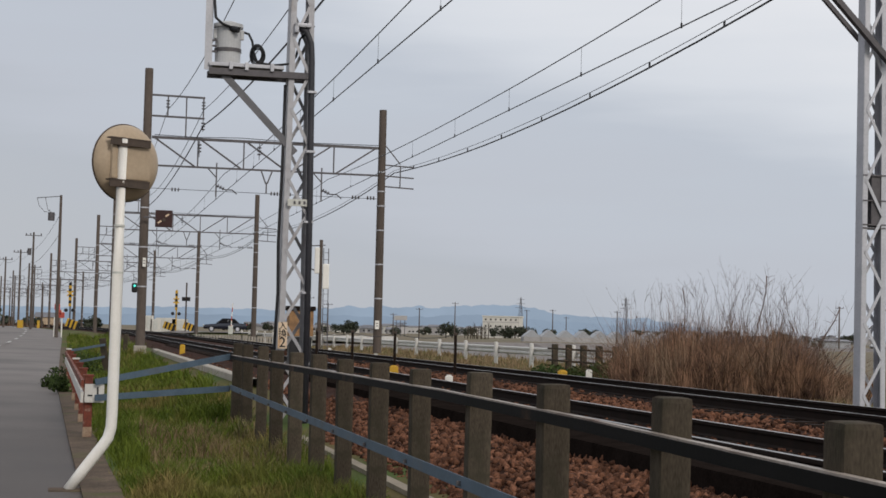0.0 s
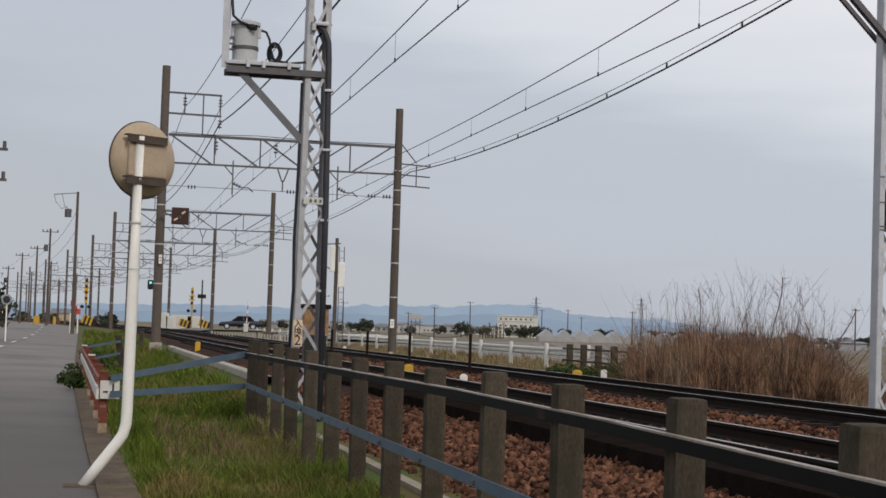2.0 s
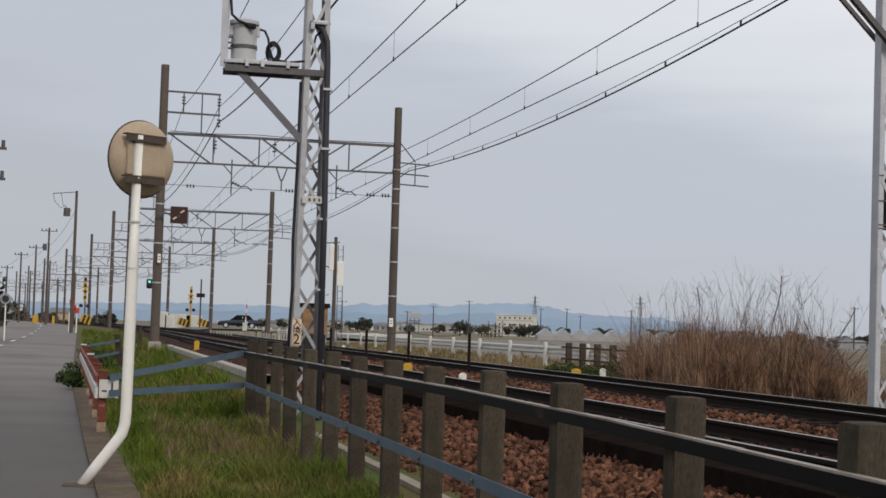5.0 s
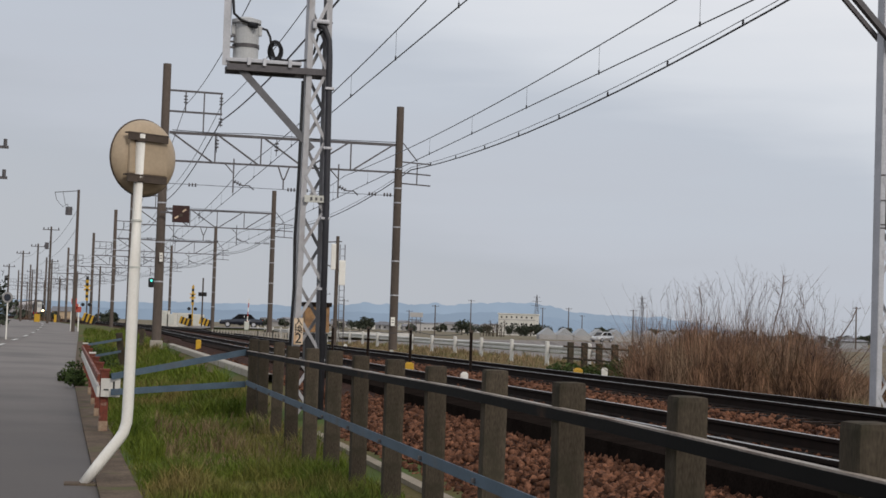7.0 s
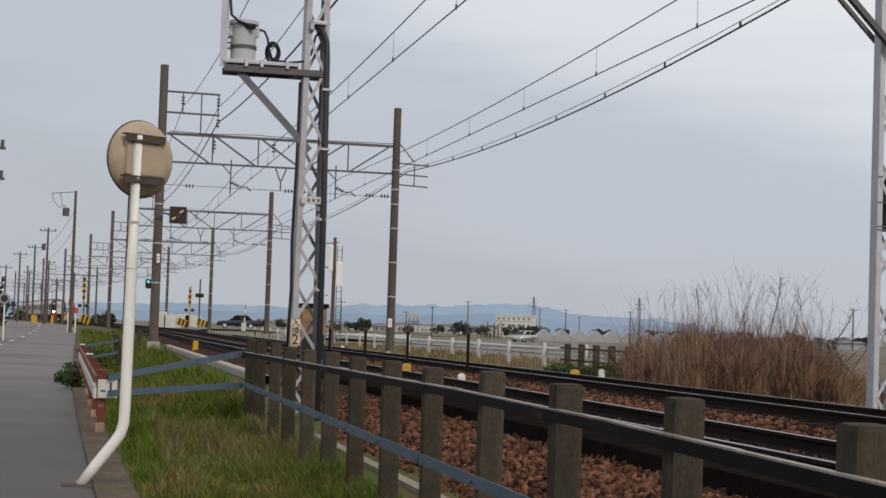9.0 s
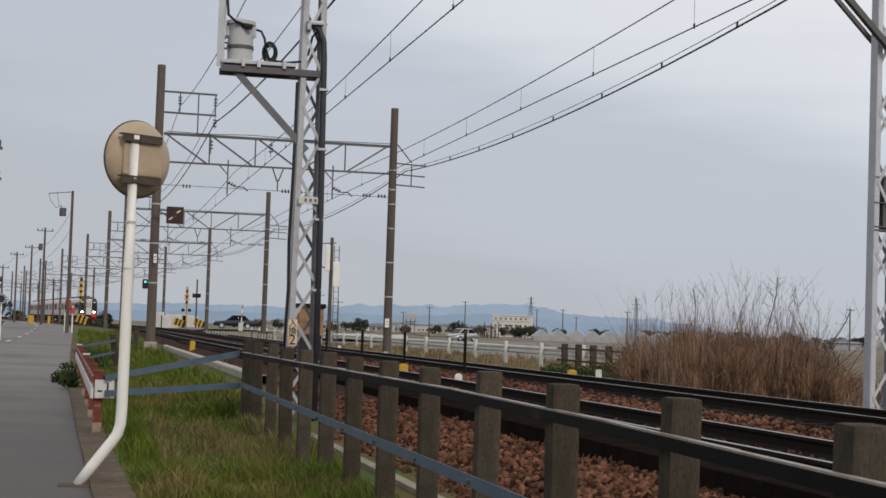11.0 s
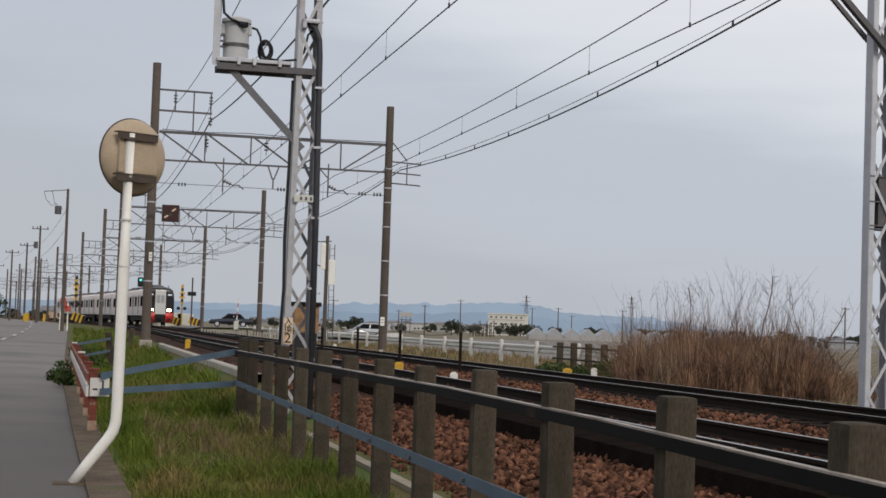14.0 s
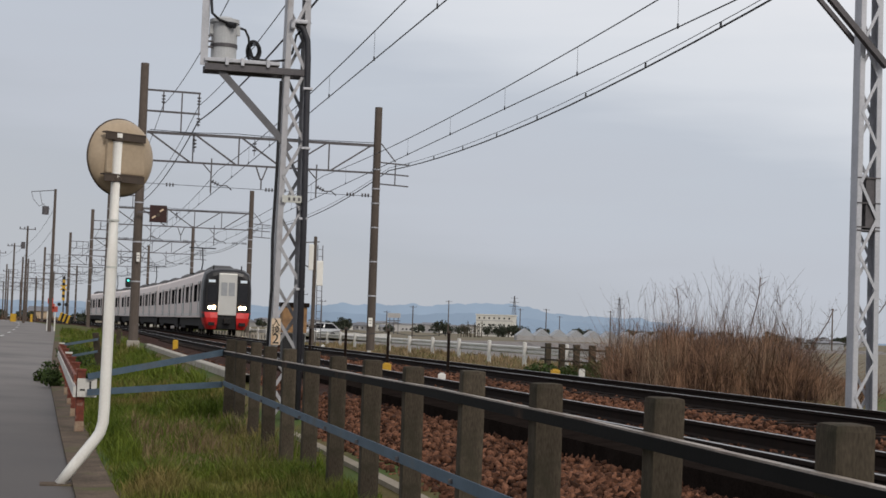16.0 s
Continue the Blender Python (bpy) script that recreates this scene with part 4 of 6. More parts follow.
def leaf_cloud(n, w, h, size, seed, squash=1.0, lumps=7):
    """Many small leaf faces in uneven lumps."""
    rng = np.random.default_rng(seed)
    cs = rng.uniform(-1, 1, (lumps, 3)) * np.array([w / 2 * 0.62, w / 2 * 0.5, h / 2 * 0.55])
    rs = rng.uniform(0.22, 0.42, lumps) * min(w, h * 1.3)
    bm = B()
    for _ in range(n):
        k = rng.integers(lumps)
        q = rng.normal(size=3)
        q = q / np.linalg.norm(q) * rs[k] * rng.uniform(0.55, 1.08)
        c = Vector(cs[k] + q * np.array([1, 0.8, squash]))
        a, b = Vector(rng.normal(size=3)).normalized() * size * rng.uniform(0.5, 1.3), Vector(rng.normal(size=3)).normalized() * size * rng.uniform(0.5, 1.3)
        bm.faces.new([bm.verts.new(c - a), bm.verts.new(c + b), bm.verts.new(c + a), bm.verts.new(c - b)])
    return bm


def tree(px, d, h, w, seed, label="dark evergreen tree with a rounded uneven crown", z0=-0.3):
    ob = thing("tree", on(px, d, z0), label, "tree", "distant trees")
    bm = B()
    bar(bm, (0, 0, 0), (0, 0, h * 0.5), w * 0.07, n=7, w2=w * 0.04)
    for k in range(4):
        a = k * 1.7 + seed
        bar(bm, (0, 0, h * 0.35), (w * 0.25 * math.cos(a), w * 0.25 * math.sin(a), h * 0.65), w * 0.035, n=5, w2=w * 0.015)
    part("trunk", bm, M["bark"], ob)
    part("crown", leaf_cloud(700, w, h * 0.8, w * 0.055, seed), M["leaf"], ob, m=pose(0, 0, h * 0.58))
    return ob


def pylon(px, d, h):
    ob = thing("transmission_tower", on(px, d, -0.3) @ pose(0, 0, 0, 0, 0, 20), "tall steel lattice transmission tower", "pylon", "pylons")
    bm = B()
    w = h * 0.16
    for k in range(9):
        z0, z1 = h * k / 9, h * (k + 1) / 9
        a, b = w * (1 - k / 9.5) / 2, w * (1 - (k + 1) / 9.5) / 2
        for sx, sy in ((1, 1), (1, -1), (-1, 1), (-1, -1)):
            bar(bm, (sx * a, sy * a, z0), (sx * b, sy * b, z1), 0.3)
        bar(bm, (-a, -a, z0), (b, -b, z1), 0.2)
        bar(bm, (a, -a, z0), (-b, -b, z1), 0.2)
    part("lattice_frame", bm, M["galv_dark"], ob)
    for z, l in ((0.72, 0.3), (0.83, 0.26), (0.94, 0.2)):
        bm = B()
        bar(bm, (-h * l / 2, 0, h * z), (h * l / 2, 0, h * z), 0.35)
        part("cross_arm", bm, M["galv_dark"], ob)


def utility_pole(px, d, top, label="slim concrete utility pole with crossarms", arms=2, z0=0.0, dia=0.28, can=False):
    ob = thing("utility_pole", on(px, d, z0) @ pose(0, 0, 0, 0, 0, 14), label, "utility pole", "utility poles")
    h = top - z0
    bm = B()
    bar(bm, (0, 0, 0), (0, 0, h), dia, n=12, w2=dia * 0.66)
    part("shaft", bm, M["pole_concrete"], ob)
    for k in range(arms):
        bm = B()
        z = h - 0.35 - k * 0.9
        bar(bm, (-0.85, -0.12, z), (0.85, -0.12, z), 0.08, 0.08)
        part("cross_arm", bm, M["galv_dark"], ob)
        for x in (-0.75, -0.3, 0.75):
            bm = B()
            bar(bm, (x, -0.12, z), (x, -0.12, z + 0.24), 0.11, n=8)
            part("insulator", bm, M["galv_dark"], ob)
    if can:
        bm = B()
        bar(bm, (-0.38, -0.1, h - 2.4), (-0.38, -0.1, h - 1.7), 0.42, n=14)
        part("transformer_can", bm, M["galv_dark"], ob)
    return ob


def distance():
    hills()
    office()
    greenhouses()
    rnd = random.Random(3)
    walls = [M["wall_white"], M["wall_grey"], M["wall_grey"], M["wall_white"], M["wall_grey"]]
    spots = [(c + rnd.uniform(-6, 6), rnd.uniform(900, 1600)) for c in range(440, 860, 6)] + [(c + rnd.uniform(-9, 9), rnd.uniform(900, 1500)) for c in range(1120, 1560, 13)]
    for c, d in spots:
        two = rnd.random() < 0.45
        house(dirx(c), d, rnd.uniform(5.0, 9.5), rnd.uniform(5, 8), rnd.uniform(4.2, 5.4) if two else rnd.uniform(2.4, 3.2), rnd.choice(walls), rnd.uniform(-60, 60), rnd.uniform(0.9, 1.7))
    # billboard frame, bare trunks and small yards among the houses
    ob = thing("billboard", on(dirx(712), 520, -0.3), "pale billboard on a steel frame above the houses", "billboard")
    for x in (-1.4, 0.0, 1.4):
        part("leg", bar(B(), (x, 0, 0), (x, 0, 6.6), 0.22), M["galv_dark"], ob)
    part("board", box(B(), (0, -0.2, 6.1), (4.2, 0.2, 1.5), 0.02), M["wall_grey"], ob)
    part("rail", box(B(), (0, -0.2, 4.4), (4.2, 0.15, 0.25)), M["galv_dark"], ob)
    for k in range(11):
        ob = thing("pruned_tree", on(dirx(832 + k * 3.6 + rnd.uniform(-1, 1)), 470, -0.3), "bare pruned tree standing in a yard", "tree", "pruned trees")
        h = rnd.uniform(3.2, 5.0)
        part("trunk", bar(B(), (0, 0, 0), (rnd.uniform(-0.2, 0.2), 0, h), 0.34, n=6, w2=0.16), M["bark"], ob)
        for q in range(3):
            part("limb", bar(B(), (0, 0, h * (0.6 + 0.12 * q)), (rnd.uniform(-0.7, 0.7), 0, h * (0.85 + 0.1 * q)), 0.14, n=5, w2=0.06), M["bark"], ob)
    for c in (1440, 1462, 1484):
        house(dirx(c), 430, 5.0, 9, 1.9, M["film"], rnd.uniform(-8, 8), 0.5, "long pale greenhouse behind the fields", 0)
    house(dirx(88), 560, 8.0, 8, 3.6, M["wall_tan"], 8, 1.7, "tan shed with a low dark roof beside the crossing", 0, z0=-0.2)
    for k, (c, d, h, w) in enumerate(((612, 560, 4.2, 5.5), (628, 560, 5.4, 9), (598, 620, 4.2, 5), (793, 430, 4.4, 5.5), (804, 430, 3.8, 4.5), (826, 440, 3.3, 3), (840, 440, 3.6, 4), (878, 520, 3.8, 5), (898, 520, 4.2, 7), (915, 520, 4.6, 8), (930, 530, 4.2, 6), (945, 620, 4.2, 6),
                                      (975, 620, 3.8, 7), (1030, 700, 5.0, 11), (1050, 720, 4.6, 9), (1135, 620, 4.6, 9), (1180, 620, 4, 8), (1300, 600, 4.6, 9), (1385, 360, 4.2, 6), (1413, 250, 3.0, 1.3), (1428, 250, 3.2, 1.4), (1443, 250, 2.9, 1.3), (1456, 250, 2.8, 1.3), (1500, 520, 4.5, 9), (1190, 700, 4.5, 11), (1240, 700, 4.2, 10),
                                      (575, 640, 4.0, 6), (160, 270, 3.2, 6), (30, 330, 3.0, 9), (60, 330, 2.9, 8), (400, 700, 4, 9), (440, 720, 4, 9), (705, 680, 4.0, 8), (755, 700, 4.2, 8), (865, 640, 5, 6), (480, 680, 4, 9))):
        tree(dirx(c), d * 1.15, h * 0.95, w, k + 1)
    for k, (c, d, h, w) in enumerate(((-48, 92, 3.8, 2.4), (-62, 90, 4.2, 3.0), (-44, 92, 1.8, 2.0))):
        tree(dirx(c), d, h, w, 60 + k, "dense dark evergreen garden tree beside the road", z0=0.1)
    pylon(dirx(924), 1700, 41)
    pylon(dirx(1110), 1600, 41)
    for c, d, top in ((808, 420, 9.5), (745, 380, 7.2), (583, 300, 6.6), (981, 420, 8.2), (935, 460, 8.6), (1005, 480, 7.0), (1488, 300, 8.2), (699, 420, 6.2), (549, 260, 7.0), (1095, 380, 7.6)):
        utility_pole(dirx(c), d, top, "far slim utility pole above the fields", 1, -0.3, 0.34)
    # poles along the road
    for c, d, top, can in ((104, 116, 11.0, False), (58, 165, 11.0, True), (36, 190, 10.3, False), (10, 200, 9.8, False), (-14, 230, 9.0, True), (62, 215, 9.4, False), (28, 240, 8.6, False), (78, 255, 7.6, False), (20, 300, 8.0, False)):
        utility_pole(dirx(c), d, top, can=can, z0=0.3, arms=0 if c == 104 else 1)
    bm = B()
    ob = thing("pole_loop_bracket", on(dirx(104), 116, 0) @ pose(0, -0.2, 0), "wire bracket holding hanging cable loops on a pole", "bracket")
    tube(bm, [(0, 0, 10.9), (-1.7, 0, 10.75)], 0.03, 6)
    tube(bm, [(-1.7, 0, 10.75), (-1.55, 0, 10.2), (-1.1, 0, 9.7), (-0.7, 0, 9.9)], 0.02, 6)
    tube(bm, [(-1.1, 0, 10.78), (-0.9, 0, 9.9), (-0.3, 0, 9.5)], 0.02, 6)
    part("arm", bm, M["galv_dark"], ob)
    bm = B()
    bar(bm, (-0.62, 0, 9.1), (-0.62, 0, 9.7), 0.5, n=12)
    part("drum", bm, M["galv_dark"], ob)
    utility_pole(dirx(-78), 46, 6.9, arms=2, z0=0.0, dia=0.34)
    for k in range(6):
        c0, c1 = (104, 58, 36, 10, -14)[k % 4], (104, 58, 36, 10, -14)[k % 4 + 1]
        d0, d1 = (116, 165, 190, 200, 230)[k % 4], (116, 165, 190, 200, 230)[k % 4 + 1]
        z = 9.6 - 1.4 * (k // 4)
        p0, p1 = Vector((dirx(c0) * d0, d0, z)), Vector((dirx(c1) * d1, d1, z - 0.5))
        wire("power_line", [p0.lerp(p1, f) - Vector((0, 0, 1.4 * f * (1 - f))) for f in np.linspace(0, 1, 10)], 0.014, "sagging power line between utility poles", "power lines")


# ---- far side of the railway ----
def guardrail():
    ob = thing("guardrail", Matrix(), "white steel guardrail on posts along the road behind the tracks", "guardrail", kind="structure")
    off = 17.4
    bm = B()
    bar(bm, (0, 0, -0.05), (0, 0, 0.92), 0.17, n=12)
    bar(bm, (0, 0, 0.92), (0, 0, 0.95), 0.17, n=12, w2=0.10)
    first = part("post", bm, M["guard"], ob, "white tubular post")
    k = 0
    s = 47.75
    while s < 160:
        m = set_at(s, off - 0.22, 0.34)
        o = first if k == 0 else new("post", first.data)
        o.parent, o.matrix_basis = ob, m
        k += 1
        s += 5.15
    prof = ((0.0, 0.50), (0.05, 0.53), (0.05, 0.59), (0.0, 0.62), (0.0, 0.67), (0.05, 0.70), (0.05, 0.76), (0.0, 0.79))
    vs, fs = [], []
    steps = [43, 50, 64, 78, 92, 106, 120, 135, 162]
    for s in steps:
        for u, v in prof:
            vs.append(way(s, off - 0.08 - u, 0.34 + v))
    n = len(prof)
    for i in range(len(steps) - 1):
        for j in range(n - 1):
            a = i * n + j
            fs.append((a, a + 1, a + n + 1, a + n))
    me = bpy.data.meshes.new("beam")
    me.from_pydata(vs, [], fs)
    me.materials.append(M["guard"])
    o = new("beam", me)
    o.parent = ob
    sol = o.modifiers.new("thickness", "SOLIDIFY")
    sol.thickness = 0.012
    # low far barrier
    bar_ob = thing("far_barrier", Matrix(), "low pale barrier along a distant field road", "barrier", kind="structure")
    bm = B()
    bar(bm, (dirx(560) * 190, 190, 0.62), (dirx(705) * 215, 215, 0.62), 0.1, 0.45)
    part("beam", bm, M["guard"], bar_ob)
    for f in np.linspace(0, 1, 9):
        bm = B()
        box(bm, (0, 0, 0), (0.2, 0.2, 1.0))
        part("post", bm, M["guard"], bar_ob, m=pose(dirx(560) * 190 * (1 - f) + dirx(705) * 215 * f, 190 + 25 * f, 0.15))


def wooden_fence():
    ob = thing("wooden_fence", Matrix(), "grey weathered post and rail fence beside the guardrail", "fence", kind="structure")
    off = 15.6
    bm = B()
    box(bm, (0, 0, 0.45), (0.18, 0.18, 1.1), 0.02)
    first = part("post", bm, M["post_concrete"], ob)
    for k in range(7):
        o = first if k == 0 else new("post", first.data)
        o.parent, o.matrix_basis = ob, set_at(50 - k * 1.55, off - 0.02 * k, 0.33)
    for z in (0.72, 1.1):
        bm = B()
        bar(bm, way(50.3, off - 0.14, z + 0.08), way(40.4, off - 0.28, z + 0.08), 0.05, 0.06)
        part("rail", bm, M["post_concrete"], ob)


def markers():
    def block(c, d, z, w, h, m, label, name="marker_block"):
        ob = thing(name, on(dirx(c), d, z), label, "marker", "trackside markers")
        bm = B()
        box(bm, (0, 0, h / 2 - 0.1), (w, w * 0.7, h + 0.2), 0.02)
        part("body", bm, m, ob)
        bm = B()
        box(bm, (0, 0, h + 0.01), (w * 0.6, w * 0.5, 0.03), 0.008)
        part("cap", bm, m, ob)
    for c, d in ((702, 38), (1000, 37.5), (567, 48), (328, 64), (1450, 21.5)):
        if c != 1450:
            block(c, d, 0.66 if c == 328 else 0.62, 0.2 if c == 328 else 0.22, 0.2 if c == 328 else 0.17, M["yellow"], "small yellow trackside marker block on the ballast")
    for c, d in ((800, 33), (1047, 36.5), (670, 62), (588, 66)):
        block(c, d, 0.60, 0.16 if c == 800 else 0.14, 0.13 if c == 800 else 0.24, M["white_paint"], "small white trackside marker block on the ballast")
    for c, d in ((565, 45), (628, 42), (703, 40), (810, 37)):
        ob = thing("signal_stake", on(dirx(c), d, 0.5), "short dark steel stake beside the track", "stake", "trackside stakes")
        bm = B()
        box(bm, (0, 0, 0.55), (0.07, 0.07, 1.12), 0.008)
        part("shaft", bm, M["rail_side"], ob)
        bm = B()
        box(bm, (0, 0, 1.1), (0.09, 0.09, 0.06), 0.01)
        part("cap", bm, M["bracket"], ob)
    for (c0, d0), (c1, d1) in (((810, 37), (703, 40)), ((703, 40), (628, 42)), ((628, 42), (565, 45))):
        p0, p1 = Vector((dirx(c0) * d0, d0, 1.58)), Vector((dirx(c1) * d1, d1, 1.58))
        wire("stake_wire", [p0.lerp(p1, f) - Vector((0, 0, 0.4 * f * (1 - f))) for f in np.linspace(0, 1, 7)], 0.008, "thin slack wire between trackside stakes", "stake wires")


def reeds():
    """A thicket of dry reeds and bare saplings behind the far track."""
    rng = np.random.default_rng(11)
    vs, fs = [], []

    def blade(p, tip, w, bend):
        mid = (p + tip) / 2 + bend
        side = np.array([1.0, rng.normal() * 0.3, 0]) * w
        b = len(vs)
        vs.extend([p - side, p + side, mid + side * 0.8, mid - side * 0.8, tip])
        fs.append((b, b + 1, b + 2, b + 3))
        fs.append((b + 3, b + 2, b + 4))
    n = 0
    while n < 36000:
        c = rng.uniform(1088, 1565)
        d = rng.uniform(32, 45)
        edge = min((c - 1085) / 110, (1570 - c) / 60, 1)
        tuft = noise.noise(Vector((c * 0.11, d * 0.5, 4)))
        lump = 0.92 + 0.5 * noise.noise(Vector((c * 0.022, d * 0.3, 0))) + 0.5 * tuft
        if rng.random() > edge * (0.42 + 1.3 * tuft):
            continue
        z = 0.25 - 0.02 * (d - 32)
        tall = np.interp(c, [1085, 1120, 1230, 1380, 1415, 1440, 1465, 1515], [1.4, 1.55, 1.55, 1.5, 1.25, 1.0, 0.8, 0.6])
        u = rng.random()
        h = tall * lump * (0.3 + 0.72 * u ** 0.8 + 0.35 * (rng.random() < 0.06))
        p = np.array([dirx(c) * d, d, z])
        wild = rng.random()
        lean = rng.normal(size=2) * (0.10 if wild < 0.5 else 0.32 if wild < 0.85 else 0.85) * h
        blade(p, p + np.array([lean[0], lean[1], h]), rng.uniform(0.003, 0.0085), np.array([rng.normal() * 0.09, 0, 0.05]))
        n += 1
    mesh_thing("reed_thicket", vs, fs, M["reed"], "dense dry brown reeds behind the tracks", "reeds", "stuff")
    for k in range(190):
        c = random.choice((1112, 1165, 1205, 1235, 1262, 1285, 1300, 1318, 1340, 1375, 1400, 1440)) + random.uniform(-22, 22)
        d = random.uniform(33, 42)
        top = np.interp(c, [1100, 1160, 1260, 1330, 1400, 1480], [0.65, 0.85, 1.15, 1.4, 1.15, 0.7]) * random.uniform(-0.1, 1.0) + 1.65
        ob = thing("bare_sapling", on(dirx(c), d, 0.2), "thin leafless sapling among dry reeds", "sapling", "bare saplings")
        bm = B()
        h = top - 0.2

        def branch(p, direc, l, w, depth):
            q = p
            for seg in range(3):
                r = q + (direc + Vector((random.gauss(0, 0.10), random.gauss(0, 0.1), 0))) * l / 3
                bar(bm, q, r, w * (1 - seg * 0.22), n=4, w2=w * (0.78 - seg * 0.22))
                if depth:
                    for _ in range(2 if depth > 1 else random.choice((1, 2))):
                        a = random.uniform(0, 6.28)
                        nd = (direc + Vector((math.cos(a), math.sin(a), 0.15)) * random.uniform(0.3, 0.7)).normalized()
                        branch(r, nd, l * random.uniform(0.12, 0.26), w * 0.55, depth - 1)
                q = r
        branch(Vector((0, 0, 0)), Vector((random.gauss(0, 0.13), random.gauss(0, 0.1), 1)).normalized(), h, random.uniform(0.008, 0.015), 2)
        part("stem", bm, M["twig"], ob)
    for c, d, h, lean in ((1440, 36, 2.5, 0.75), (1448, 37, 1.9, -0.35), (1330, 36, 2.9, 0.12), (1228, 37, 2.6, -0.1), (1400, 35, 2.2, 0.5)):
        ob = thing("dead_branch", on(dirx(c), d, 0.2), "long dead leaning branch above dry reeds", "branch", "dead branches")
        bm = B()
        tube(bm, [(lean * h * f + 0.05 * math.sin(f * 9), 0, h * f) for f in np.linspace(0, 1, 9)], 0.013, 5)
        part("stem", bm, M["twig"], ob)
        for j in range(16):
            f = random.uniform(0.35, 1.0)
            q = Vector((lean * h * f, 0, h * f))
            a = random.uniform(0, 6.28)
            e1 = q + Vector((math.cos(a) * 0.22, math.sin(a) * 0.2, random.uniform(0.02, 0.24)))
            part("twig", bar(B(), q, e1, 0.009, n=4, w2=0.004), M["twig"], ob)
    for k, (c, d, h) in enumerate(((1380, 34, 1.5), (1405, 35, 1.6), (1430, 36, 1.5), (1310, 37, 1.75), (1290, 38, 1.7), (1215, 38, 1.5))):
        ob = thing("bramble", on(dirx(c), d, 0.15), "tangled brown bramble in the reeds", "shrub", "brambles")
        bm = B()
        for j in range(26):
            a = random.uniform(0, 6.28)
            r0 = random.uniform(0.3, 0.75)
            tube(bm, [(0.1 * math.cos(a), 0.1 * math.sin(a), 0), (r0 * 0.5 * math.cos(a), r0 * 0.5 * math.sin(a), h * random.uniform(0.7, 1.0)), (r0 * math.cos(a), r0 * math.sin(a), h * random.uniform(0.55, 0.95)), (r0 * 1.4 * math.cos(a), r0 * 1.3 * math.sin(a), h * random.uniform(0.2, 0.7))], 0.007, 4)
        part("cane_tangle", bm, M["twig"], ob)["kind"] = "stuff"


